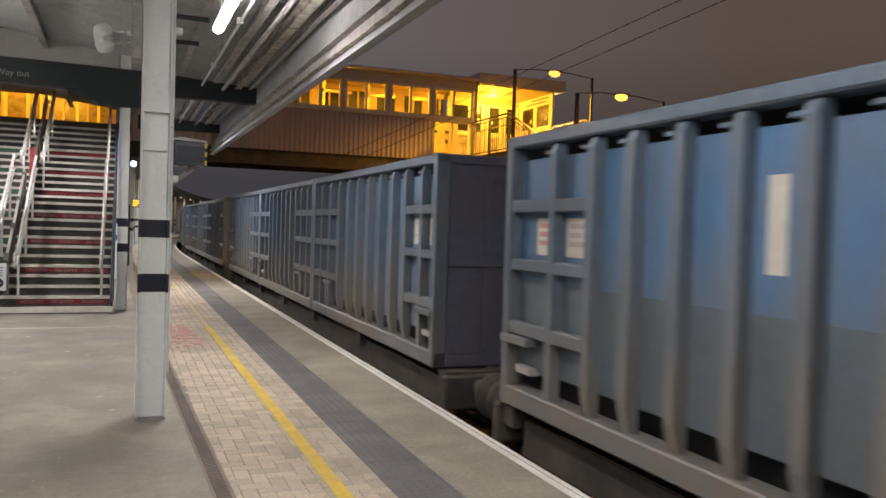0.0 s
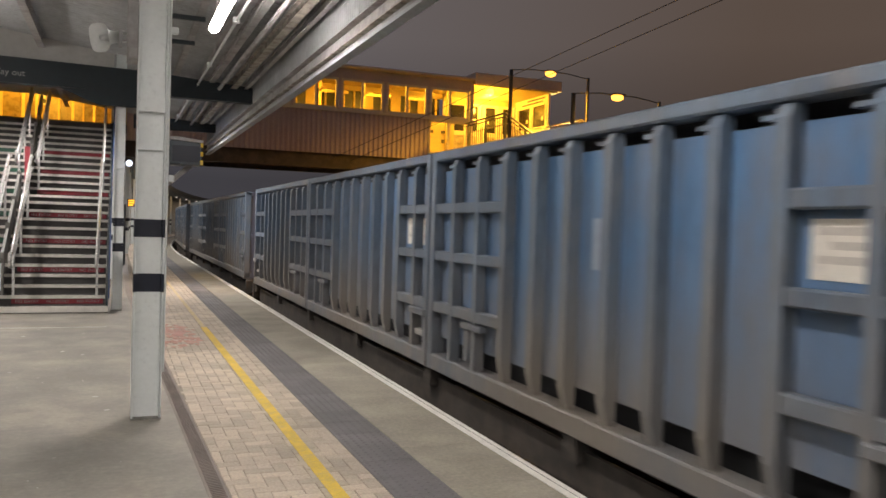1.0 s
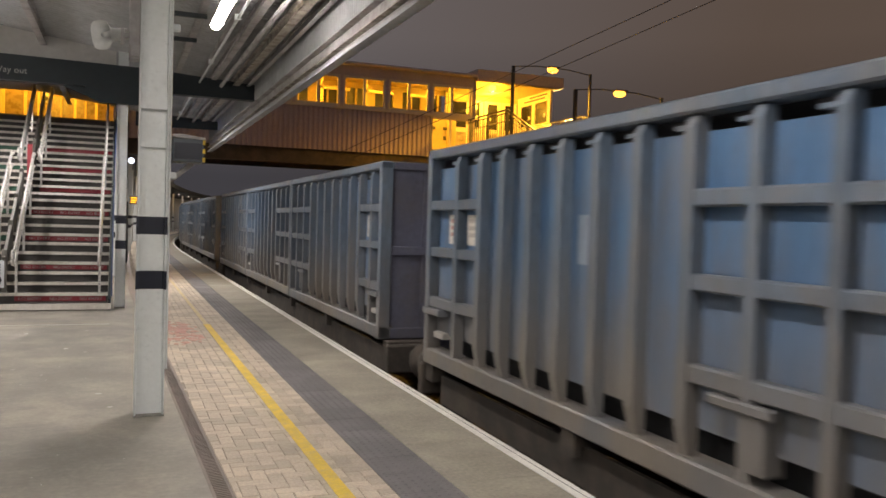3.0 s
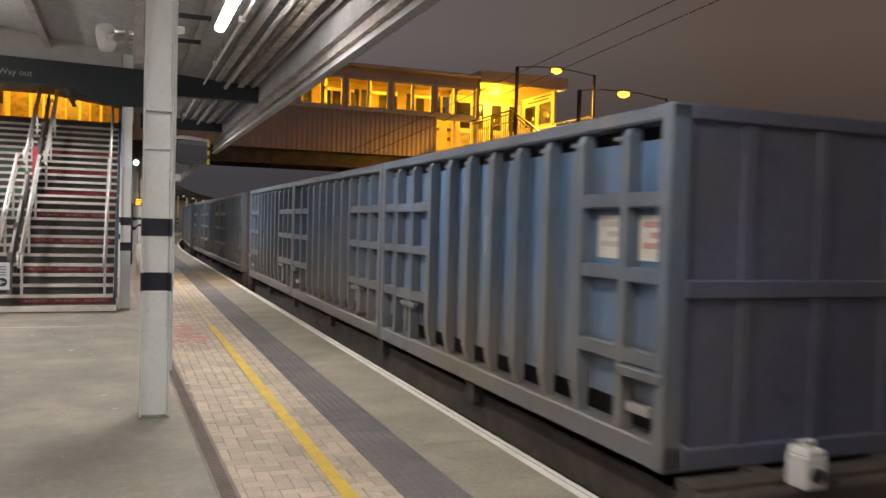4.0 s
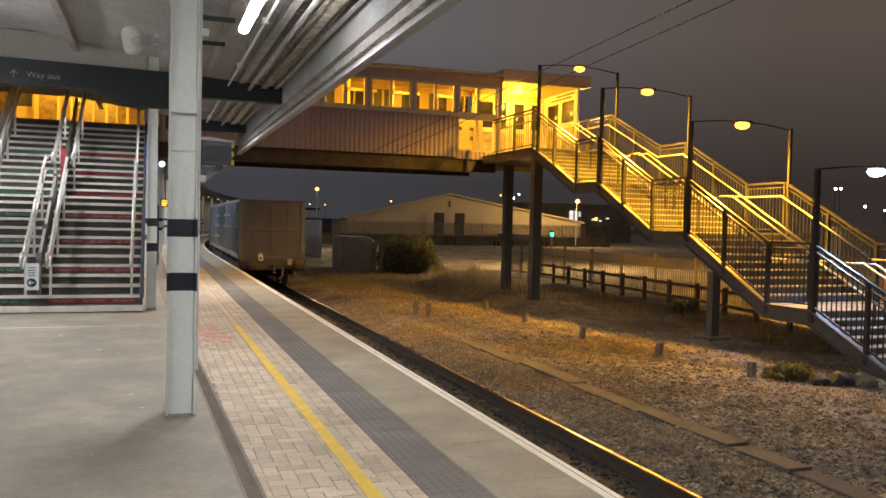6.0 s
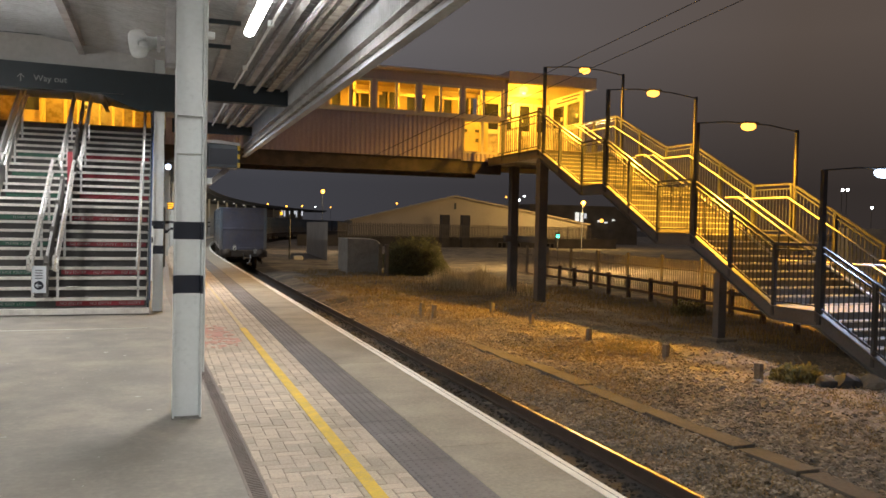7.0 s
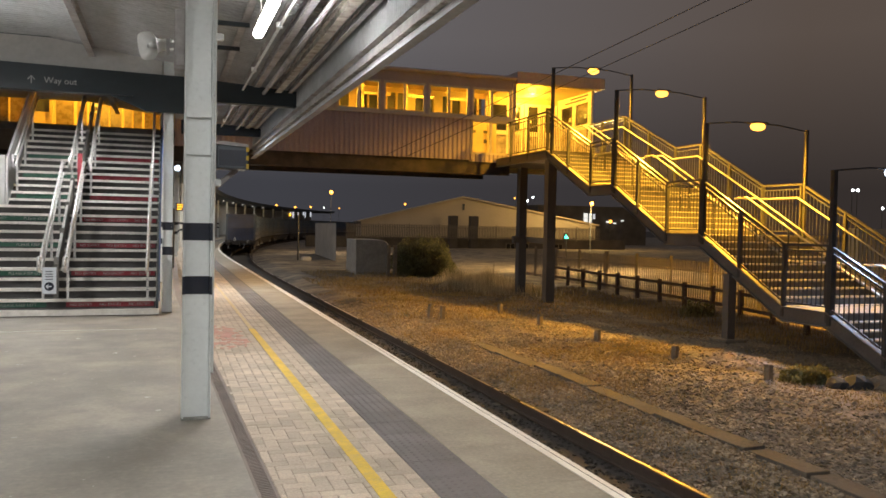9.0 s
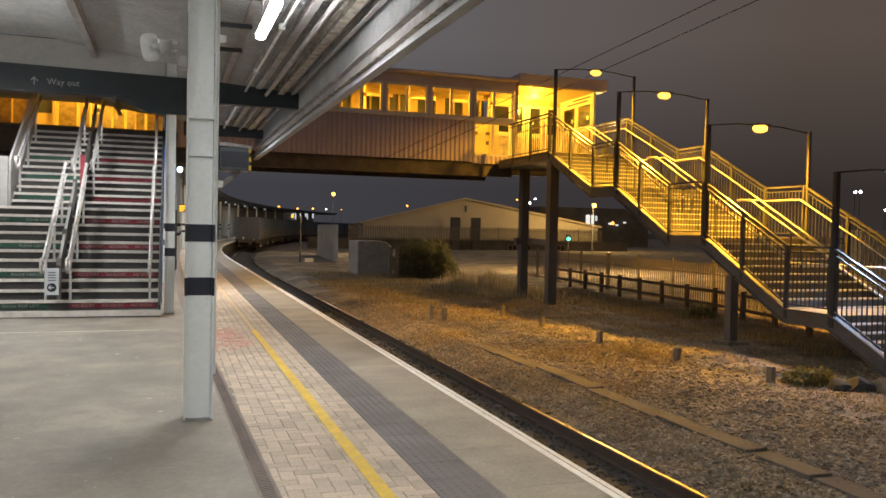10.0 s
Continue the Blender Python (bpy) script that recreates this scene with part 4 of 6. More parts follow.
def window(x0, x1, z0, z1, y, parent, panes=2, thick=0.09, mat_=None):
    wdw = thing("window", "", "")
    wdw.parent = parent
    bm = BM()
    f = 0.09
    box(bm, x0, x1, y - 0.05, y + 0.05, z0, z0 + f)
    box(bm, x0, x1, y - 0.05, y + 0.05, z1 - f, z1)
    n = panes
    pw = (x1 - x0 - f) / n
    for k in range(n + 1):
        box(bm, x0 + k * pw, x0 + k * pw + f, y - 0.05, y + 0.05, z0 + f, z1 - f)
    part("frame", bm, mat_ or M_BRWHITE, wdw)
    for k in range(n):
        bm = BM()
        box(bm, x0 + k * pw + f, x0 + (k + 1) * pw, y - 0.006, y + 0.006, z0 + f, z1 - f)
        ob = part("pane", bm, M_GLASS, wdw)
        ob.visible_shadow = False
    return wdw


for k in range(7):
    x1 = 13.27 - k * 1.83
    window(x1 - 1.72, x1, 6.14, 7.34, BY, bridge)
    bm = BM()
    box(bm, x1 - 1.83, x1 - 1.72, BY - 0.08, BY + 0.08, 6.14, 7.34)
    part("mullion", bm, M_FASCIA, bridge)
window(11.52, 13.27, 4.66, 6.04, BY, bridge)
bm = BM()
corrugated(bm, 1.8, 0.19, -0.05, 0.3)
bmesh.ops.transform(bm, matrix=pose(11.5, BY, 4.36), verts=bm.verts)
part("cladding", bm, M_CLAD, bridge)
# inside: far wall with its own windows, posts and lamps
bm = BM()
box(bm, -6.6, 17.0, 34.0, 34.1, 4.2, 6.72)
box(bm, -6.6, 17.0, 34.0, 34.1, 7.45, 7.72)
part("far_wall", bm, M_INTERIOR, bridge, "pale inner wall panels")
for k in range(17):
    bm = BM()
    x = -6.5 + k * 1.25
    box(bm, x, x + 0.42, 33.96, 34.1, 6.72, 7.45)
    box(bm, x + 0.80, x + 0.88, 33.98, 34.1, 6.72, 7.45)
    part("far_mullion", bm, M_INTERIOR, bridge)
bm = BM()
box(bm, -6.6, 13.3, 34.11, 34.13, 5.4, 7.5)
part("far_glazing", bm, M_MONITOR, bridge, "dark far side glazing")
for k in range(7):
    bm = BM()
    x = 1.9 + k * 1.83
    box(bm, x, x + 0.10, 32.2, 32.3, DECK, 7.7)
    box(bm, x, x + 1.2, 32.2, 32.3, 7.0, 7.12)
    part("partition_frame", bm, M_INTERIOR, bridge)
bm = BM()
box(bm, 11.3, 13.3, 32.3, 32.35, DECK, 6.3)
part("partition", bm, M_INTERIOR, bridge, "pale partition panel")
for x0, x1, z0, z1 in ((11.75, 12.35, 5.72, 5.84), (12.7, 13.1, 5.72, 5.84), (12.72, 12.86, 5.3, 5.46)):
    bm = BM()
    box(bm, x0, x1, 32.28, 32.294, z0, z1)
    part("notice", bm, M_PIER, bridge)
bm = BM()
box(bm, -6.55, 13.35, BY + 0.12, 33.98, 7.67, 7.70)
part("bridge_ceiling", bm, M_INTERIOR, bridge)
for x in (3.0, 6.6, 10.2, 12.4):
    bm = BM()
    box(bm, x - 0.7, x + 0.7, 31.4, 31.52, 7.58, 7.66)
    part("lamp", bm, M_WARMTUBE, bridge, "glowing ceiling lamp")
    lamp("bridge_glow", "AREA", pose(x, 31.46, 7.55), BRIDGE_POWER * (0.45 if x > 12 else 1.0), WARM, 1.4, 0.3)
# porch at the head of the far stairs
bm = BM()
box(bm, 13.4, 17.4, BY - 0.3, 34.3, 7.62, 8.06)
part("porch_roof", bm, M_FASCIA, bridge, "flat porch roof")
bm = BM()
box(bm, 13.45, 17.3, BY - 0.2, 34.2, 7.57, 7.615)
part("soffit", bm, M_INTERIOR, bridge)
bm = BM()
box(bm, 12.6, 17.3, BY + 0.05, 34.2, DECK - 0.2, DECK - 0.002)
box(bm, 12.75, 15.7, 25.95, BY + 0.05, DECK - 0.2, DECK - 0.15)
part("porch_floor", bm, M_UNDER, bridge)
for x0, x1 in ((13.4, 14.6), (14.64, 15.26), (15.3, 16.14), (16.18, 16.94)):
    dr = thing("glazed_door", "", "")
    dr.parent = bridge
    e = 0.17
    bm = BM()
    for a, b, c, d in ((x0, x0 + e, DECK, 7.36), (x1 - e, x1, DECK, 7.36), (x0 + e, x1 - e, 7.24, 7.36), (x0 + e, x1 - e, 5.9, 6.1), (x0 + e, x1 - e, DECK, DECK + 0.3)):
        box(bm, a, b, 33.85, 33.95, c, d)
    part("frame", bm, M_DOORWHITE, dr)
    bm = BM()
    box(bm, x0 + e, x1 - e, 33.89, 33.91, 6.1, 7.24)
    part("pane", bm, M_NIGHTGLASS, dr, "dark door pane")
    bm = BM()
    box(bm, x0 + e, x1 - e, 33.89, 33.91, DECK + 0.3, 5.9)
    part("lower_panel", bm, M_POSTER, dr)
    bm = BM()
    box(bm, x0 + e + 0.06, x0 + e + 0.2, 33.88, 33.888, 6.5, 6.68)
    part("notice", bm, M_DOORWHITE, dr)
bm = BM()
box(bm, 13.4, 17.0, 33.85, 33.95, 7.36, 7.57)
part("door_head", bm, M_INTERIOR, bridge)
side = thing("side_window", "", "")
side.parent = bridge
bm = BM()
box(bm, 16.95, 17.05, BY, 33.8, 7.16, 7.57)
box(bm, 16.95, 17.05, BY, 33.8, DECK, DECK + 0.1)
for y in (BY, 32.1, 33.5):
    box(bm, 16.95, 17.05, y, y + 0.3, DECK + 0.1, 7.16)
for y0, y1 in ((BY + 0.3, 32.1), (32.4, 33.5)):
    box(bm, 16.95, 17.05, y0, y1, 6.02, 6.24)
part("frame", bm, M_DOORWHITE, side)
bm = BM()
for k, (a, b) in enumerate(((0.3, 1.9), (0.5, 2.4))):
    box(bm, 16.935, 16.945, BY + a, BY + b, 7.42 - k * 0.14, 7.48 - k * 0.14)
part("text_bar", bm, M_MONITOR, side)
for y0, y1 in ((BY + 0.3, 32.1), (32.4, 33.5)):
    bm = BM()
    box(bm, 16.99, 17.0, y0, y1, 6.24, 7.16)
    part("pane", bm, M_NIGHTGLASS, side)
    bm = BM()
    box(bm, 16.99, 17.0, y0, y1, DECK + 0.1, 6.02)
    part("lower_panel", bm, M_POSTER, side)
    bm = BM()
    box(bm, 16.975, 16.985, y0 + 0.2, y0 + 0.36, 6.5, 6.66)
    part("notice", bm, M_DOORWHITE, side)
bm = BM()
box(bm, 13.32, 13.44, BY - 0.1, BY + 0.05, 4.45, 7.62)
part("post", bm, M_FASCIA, bridge)
bm = BM()
bmesh.ops.create_uvsphere(bm, u_segments=16, v_segments=10, radius=0.16, matrix=pose(14.3, 30.9, 7.42))
part("porch_lamp", bm, M_SODIUM, bridge, "round sodium lamp", True)
lamp("porch_glow", "POINT", pose(14.3, 30.9, 7.2), PORCH_POWER, WARM, 0.16)
# added fill with no fitting of its own, to brighten the porch doors
lamp("porch_glow", "POINT", pose(15.2, 33.0, 7.2), PORCH_POWER * 1.1, WARM, 0.16)
# concourse at the head of the platform stairs
bm = BM()
box(bm, -6.6, 0.2, 23.6, BY, 7.6, 7.72)
part("concourse_ceiling", bm, M_INTERIOR, bridge)
for x0, y1 in ((0.1, BY), (-6.6, 34)):
    bm = BM()
    box(bm, x0, x0 + 0.1, 23.6, y1, 4.2, 7.6)
    part("concourse_wall", bm, M_INTERIOR, bridge)
for x in (-3.3, -2.7, -2.35, -1.35, -0.75):
    bm = BM()
    box(bm, x, x + 0.07, 27.5, 27.6, 4.2, 7.6)
    part("concourse_post", bm, M_INTERIOR, bridge)
for x, y, z in ((-1.9, 28.0, 6.03), (-1.74, 28.0, 5.47)):
    bm = BM()
    bmesh.ops.create_cone(bm, cap_ends=True, segments=18, radius1=0.17, radius2=0.12, depth=0.08, matrix=pose(x, y, z))
    part("disc_lamp", bm, M_WARMTUBE, bridge, "round glowing lamp")
bm = BM()
box(bm, -6.45, 0.08, 30.45, 30.5, 4.25, 7.55)
part("concourse_glazing", bm, M_TINTED, bridge, "dim amber glazing behind the concourse")
for x in (-5.0, -4.3, -3.0, -1.9, -1.15, -0.45):
    bm = BM()
    box(bm, x, x + 0.05, 30.36, 30.44, 4.25, 7.55)
    part("glazing_bar", bm, M_INTERIOR, bridge)
bm = BM()
box(bm, -2.26, -2.04, 27.98, 28.0, 5.1, 5.5)
board = part("sign_board", bm, M_SIGNPANEL, bridge, "small white keep left board")
bm = BM()
bmesh.ops.create_cone(bm, cap_ends=True, segments=20, radius1=0.07, radius2=0.07, depth=0.004, matrix=pose(-2.15, 27.975, 5.22, 90, 0, 0))
part("disc", bm, M_BLACK, board)
cab = thing("ticket_machine", "yellow-lit cabinet on the footbridge concourse", "cabinet", (-3.7, 28.3, 4.2))
bm = BM()
box(bm, -0.32, 0.32, -0.2, 0.3, 0, 1.45)
soft(bm, 0.03)
part("body", bm, M_INTERIOR, cab)
bm = BM()
box(bm, -0.22, 0.22, -0.206, -0.202, 0.85, 1.25)
part("screen", bm, M_MONITOR, cab)
lamp("concourse_glow", "POINT", pose(-2.0, 25.0, 6.3), CONCOURSE_POWER, WARM, 0.2)
lamp("concourse_glow", "POINT", pose(-2.8, 30.0, 6.6), CONCOURSE_POWER * 0.7, WARM, 0.2)

# ---- open stairs from the footbridge ----
FL = [(30.6, 4.47), (26.0, 4.47), (22.85, 3.07), (21.5, 3.07), (18.65, 1.65), (17.2, 1.65), (14.25, 0.12), (13.0, 0.12), (10.4, -1.15)]
FX, BX = 12.65, 15.75
far_stairs = thing("open_stairs", "dark steel open stairs with balusters and stainless handrails", "stairs")
for x in (FX, BX):
    bm = BM()
    lower = [(y, z - (0.30 if i not in (0, 1) else 0.26)) for i, (y, z) in enumerate(FL)]
    prism(bm, FL + lower[::-1], 0, x - 0.02, x + 0.02)
    part("stringer", bm, M_STRINGER, far_stairs)
    for (ya, za), (yb, zb) in zip(FL, FL[1:]):
        bm = BM()
        bar(bm, (x, ya, za + 0.012), (x, yb, zb + 0.012), 0.16, 0.02)
        part("kerb_plate", bm, M_STRINGER, far_stairs)
    for (ya, za), (yb, zb) in zip(FL, FL[1:]):
        bm = BM()
        bar(bm, (x, ya, za - 0.29), (x, yb, zb - 0.29), 0.14, 0.02)
        part("lower_flange", bm, M_STRINGER, far_stairs)
for (ya, za), (yb, zb) in zip(FL, FL[1:]):
    if za == zb:
        bm = BM()
        box(bm, FX + 0.02, BX - 0.02, yb, ya, za - 0.06, za - 0.01)
        part("landing", bm, M_GALV, far_stairs)
        continue
    n = 9
    for k in range(n):
        y0 = ya + (yb - ya) * k / n
        z0 = za + (zb - za) * k / n
        d = (ya - yb) / n
        bm = BM()
        box(bm, FX + 0.02, BX - 0.02, y0 - d, y0 + 0.01, z0 - 0.19, z0 - 0.16)
        box(bm, FX + 0.02, BX - 0.02, y0 - 0.005, y0 + 0.01, z0 - 0.16, z0 - 0.03)
        part("tread", bm, M_STRINGER, far_stairs)
        bm = BM()
        box(bm, FX + 0.03, BX - 0.03, y0 - d - 0.01, y0 - d + 0.05, z0 - 0.185, z0 - 0.155)
        part("nosing", bm, M_FARNOSE, far_stairs, "pale step nosing")


def z_on(y):
    for (ya, za), (yb, zb) in zip(FL, FL[1:]):
        if yb <= y <= ya:
            return za + (zb - za) * (ya - y) / (ya - yb)
    return FL[-1][1]


bm = BM()
box(bm, -0.009, 0.009, -0.009, 0.009, 0.12, 1.24)
bal = mesh("baluster", bm, M_RAILPAINT)
y = 29.2
while y > 10.6:
    for x in (FX, BX):
        if x == BX and y > 28.6:
            continue
        ob = new("baluster", bal)
        ob.parent = far_stairs
        ob.location = (x, y, z_on(y))
    y -= 0.123 if y < 26 else 0.185
bm = BM()
box(bm, -0.045, 0.045, -0.035, 0.035, -0.2, 1.36)
pst = mesh("rail_post", bm, M_RAILPAINT)
for x in (FX, BX):
    for y in (29.2, 27.6, 26.0, 24.4, 22.85, 21.5, 20.1, 18.65, 17.2, 15.7, 14.25, 13.0, 11.6, 10.45):
        if x == BX and y > 28.5:
            continue
        ob = new("rail_post", pst)
        ob.parent = far_stairs
        ob.location = (x, y, z_on(y))
for x in (FX, BX):
    for off, w_, h_, m_, name in ((1.36, 0.06, 0.05, M_RAILPAINT, "top_rail"), (1.24, 0.04, 0.03, M_RAILPAINT, "mid_rail"), (0.12, 0.04, 0.03, M_RAILPAINT, "bottom_rail")):
        for (ya, za), (yb, zb) in zip(FL, FL[1:]):
            if ya > 30:
                ya = 29.6 if x == FX else 28.6
            bm = BM()
            bar(bm, (x, ya, za + off), (x, yb, zb + off), w_, h_)
            part(name, bm, m_, far_stairs)
for x in (FX + 0.12, BX - 0.12, 14.05, 14.35):
    pts = [(x, y, z + 1.0) for y, z in FL[1 if x > 13 else 1:]]
    if x in (14.05, 14.35):
        # the middle handrail stops at each landing
        for k in (1, 3, 5, 7):
            a, b = FL[k], FL[k + 1]
            bm = BM()
            tube(bm, [(x, a[0] + 0.5, a[1] + 0.95), (x, a[0], a[1] + 0.95), (x, b[0], b[1] + 0.95), (x, b[0] - 0.35, b[1] + 0.95)], 0.024, 8)
            part("handrail", bm, M_FARRAIL, far_stairs, "stainless handrail", True)
            for y in (a[0] - 0.3, (a[0] + b[0]) / 2, b[0] + 0.3):
                bm = BM()
                rod(bm, (x, y, z_on(y) - 0.15), (x, y, z_on(y) + 0.95), 0.02)
                part("handrail_post", bm, M_RAILPAINT, far_stairs)
    else:
        bm = BM()
        tube(bm, [(x, 29.2 if x < 13 else 28.0, FL[0][1] + 1.0)] + pts, 0.026, 8)
        part("handrail", bm, M_FARRAIL, far_stairs, "stainless handrail", True)
for x, y, w_ in ((12.62, 16.0, 0.105), (12.76, 25.9, 0.16), (13.62, 30.2, 0.16)):
    top = z_on(y) - 0.3
    bm = BM()
    box(bm, x - w_, x + w_, y - w_, y - w_ + 0.03, -1.3, top)
    box(bm, x - w_, x + w_, y + w_ - 0.03, y + w_, -1.3, top)
    box(bm, x - w_, x - w_ + 0.03, y - w_ + 0.03, y + w_ - 0.03, -1.3, top)
    box(bm, x + w_ - 0.03, x + w_, y - w_ + 0.03, y + w_ - 0.03, -1.3, top)
    part("pier", bm, M_PIER, far_stairs, "tall steel pier")
    bm = BM()
    box(bm, x - w_ - 0.2, x + w_ + 0.2, y - w_ - 0.2, y + w_ + 0.2, -1.4, -0.8 if y < 17 else -0.9)
    soft(bm, 0.02)
    part("pier_base", bm, M_TROUGH, far_stairs, "pale concrete base block")
bm = BM()
box(bm, 12.9, 13.7, 29.3, 29.5, 1.15, 1.4)
bar(bm, (12.92, 25.9, 1.28), (13.62, 30.2, 1.28), 0.14, 0.22)
part("pier_tie", bm, M_PIER, far_stairs)


def street_lamp(y, zl, zh, colour, glowm, power, tilt=0, cone=172):
    lp = thing("street_lamp", "slim twin-post lamp arch with a glowing lantern over the stairs", "street lamp", (FX, y, zl), "stair lamps")
    h = zh - zl
    for x, r in ((0, 0.05), (BX - FX, 0.04)):
        bm = BM()
        box(bm, x - r, x + r, -0.16, -0.16 + 2 * r, -0.25, h - 0.02)
        soft(bm, 0.006)
        part("post", bm, M_DARKSTEEL if x == 0 else M_RAILPAINT, lp)
    bm = BM()
    tube(bm, [(0, -0.11, h - 0.03), (0.9, -0.11, h + 0.06), (1.55, -0.11, h + 0.06), (2.2, -0.11, h + 0.05), (BX - FX, -0.11, h - 0.06)], 0.018, 8)
    part("arm", bm, M_DARKSTEEL, lp)
    bm = BM()
    bmesh.ops.create_uvsphere(bm, u_segments=16, v_segments=8, radius=0.2, matrix=Matrix.Translation((1.55, -0.11, h - 0.02)) @ Matrix.Diagonal((1.0, 0.8, 0.55, 1)))
    part("lantern", bm, glowm, lp, "glowing lantern bowl", True)
    bm = BM()
    box(bm, 1.33, 1.78, -0.26, 0.04, h + 0.045, h + 0.09)
    soft(bm, 0.02)
    part("hood", bm, M_DARKSTEEL, lp, "lantern hood")
    lamp("street_glow", "SPOT", pose(FX + 1.55, y - 0.11, zh - 0.2, tilt), power, colour, 0.14, spot=cone)


street_lamp(25.75, 4.47, 7.32, SODIUM, M_SODIUM, STREET_POWER, 0, 166)
street_lamp(21.5, 3.07, 5.90, SODIUM, M_SODIUM, STREET_POWER)
street_lamp(17.2, 1.65, 4.43, SODIUM, M_SODIUM, STREET_POWER)
street_lamp(13.05, 0.12, 3.02, COOL, M_COOL, STREET_POWER * 0.21, -26, 140)

# overhead wires
for x0, z0, x1, z1 in ((7.75, 4.30, 9.35, 6.25), (8.4, 4.2, 10.15, 6.32)):
    bm = BM()
    rod(bm, (x0, 30.9, z0), (x1, 6.0, z1), 0.009, 6)
    solid("overhead_wire", bm, M_DARKSTEEL, "thin dark overhead wire crossing before the bridge", "wire", "overhead wires")


# ---- fences and the yard beyond ----
def timber_fence():
    f = thing("timber_fence", "weathered timber post and rail fence beside the stairs", "fence")
    pts = [(14.9, 12.0), (15.7, 15.5), (16.5, 19.0), (17.1, 22.5), (17.4, 26.0), (17.7, 29.5), (18.0, 33.0), (18.3, 36.5)]
    for a, b in zip(pts, pts[1:]):
        for z in (-0.18, -0.62):
            bm = BM()
            bar(bm, (*a, z), (*b, z), 0.05, 0.10)
            part("rail", bm, M_TIMBER, f)
        m_ = ((a[0] + b[0]) / 2, (a[1] + b[1]) / 2)
        for p in (a, m_):
            bm = BM()
            box(bm, p[0] - 0.06, p[0] + 0.06, p[1] - 0.06, p[1] + 0.06, -1.3, -0.05)
            part("post", bm, M_TIMBER, f)


timber_fence()


def palisade(pts, height, base, gap, label, group="", deep=0.02, wide=0.035):
    f = thing("palisade_fence", label, "fence", group=group)
    bm = BM()
    prism(bm, [(-wide, base), (wide, base), (wide, base + height - 0.08), (0, base + height), (-wide, base + height - 0.08)], 1, -deep / 2, deep / 2)
    me = mesh("pale", bm, M_PALE)
    for a, b in zip(pts, pts[1:]):
        a, b = Vector((*a, 0)), Vector((*b, 0))
        n = int((b - a).length / gap)
        ang = math.atan2(b.y - a.y, b.x - a.x)
        for k in range(n):
            ob = new("pale", me)
            ob.parent = f
            p = a + (b - a) * (k / n)
            ob.location = p
            ob.rotation_euler = (0, 0, ang)
        for z in (base + 0.3, base + height - 0.4):
            bm = BM()
            bar(bm, (a.x, a.y, z), (b.x, b.y, z), 0.04, 0.06)
            part("rail", bm, M_PALE, f)
        for k in range(0, n, 18):
            p = a + (b - a) * (k / n)
            bm = BM()
            box(bm, p.x - 0.05, p.x + 0.05, p.y + 0.03, p.y + 0.13, base - 0.2, base + height + 0.1)
            part("post", bm, M_PALE, f)
    return f


palisade([(18.0, 11.0), (18.6, 22.0), (19.2, 33.0), (19.6, 44.0)], 1.75, -1.1, 0.15, "dark steel palisade fence behind the stairs")
palisade([(20.5, 96.0), (56.0, 98.0)], 1.75, 0.25, 0.22, "pale-lit palisade fence before the warehouse", wide=0.06)
bm = BM()
box(bm, 16.0, 60.0, 98.3, 98.7, -2.0, 0.4)
solid("wall_yard", bm, M_CONCRETE2, "dark retaining wall below the warehouse fence", "wall", kind="structure")

for x in (42.2, 44.2, 47.6, 49.2):
    w_ = thing("wall_window", "dark barred window in the yard's retaining wall", "window", (x, 98.28, -1.4), "yard windows")
    bm = BM()
    for k in range(3):
        box(bm, k * 0.6 - 0.05, k * 0.6 + 0.05, -0.06, 0, 0, 1.1)
    box(bm, -0.05, 1.25, -0.06, 0, -0.08, 0)
    box(bm, -0.05, 1.25, -0.06, 0, 1.1, 1.18)
    part("frame", bm, M_PALE, w_)
    bm = BM()
    box(bm, 0.05, 1.15, -0.03, -0.005, 0, 1.1)
    part("pane", bm, M_NIGHTGLASS, w_)
shed = thing("warehouse", "pale gabled metal warehouse lit by yard lamps", "warehouse", (40.4, 110, 0))
shed.rotation_euler = (0, 0, radians(-11))
bm = BM()
prism(bm, [(-14.6, -1.9), (19.8, -1.9), (19.8, 2.4), (0, 5.95), (-14.6, 2.3)], 1, 0, 26)
part("wall", bm, M_SHED, shed)
for a, b in (((-15.0, 2.2), (0, 6.0)), ((0, 6.0), (20.2, 2.3))):
    bm = BM()
    prism(bm, [a, b, (b[0], b[1] + 0.22), (a[0], a[1] + 0.22)], 1, -0.5, 26.5)
    part("roof", bm, M_SHED, shed)
bm = BM()
box(bm, -0.1, 0.2, -0.1, 0, 4.2, 5.1)
part("vent", bm, M_MONITOR, shed)
# two plain dark blocks in front of the warehouse wall
for x in (34.6, 37.4):
    bm = BM()
    box(bm, x - 0.55, x + 0.55, 97.4, 98.2, -2, 3.2)
    soft(bm, 0.05)
    solid("dark_block", bm, M_CONCRETE2, "dark square block before the warehouse", "pier", "gate piers")

# grey relay hut and panels beside the track
hut = thing("relay_hut", "grey trackside hut with a shallow rounded roof", "hut", (10.75, 43.5, -1.05))
bm = BM()
prism(bm, [(-0.95, 0), (0.95, 0), (0.95, 1.55), (0.88, 1.78), (0.7, 1.92), (0.4, 2.0), (-0.95, 2.0)], 1, 0, 2.4)
soft(bm, 0.03)
part("body", bm, M_HUT, hut)
bm = BM()
box(bm, -0.6, 0.2, -0.03, -0.001, 0.1, 1.7)
part("door", bm, M_HUT, hut)
for x in (11.0, 11.35):
    bm = BM()
    box(bm, x - 0.09, x + 0.09, 41.0, 41.16, -1.2, 0.7)
    solid("gate_post", bm, M_TROUGH, "pale concrete gate post by the trackside hut", "post", "gate posts")
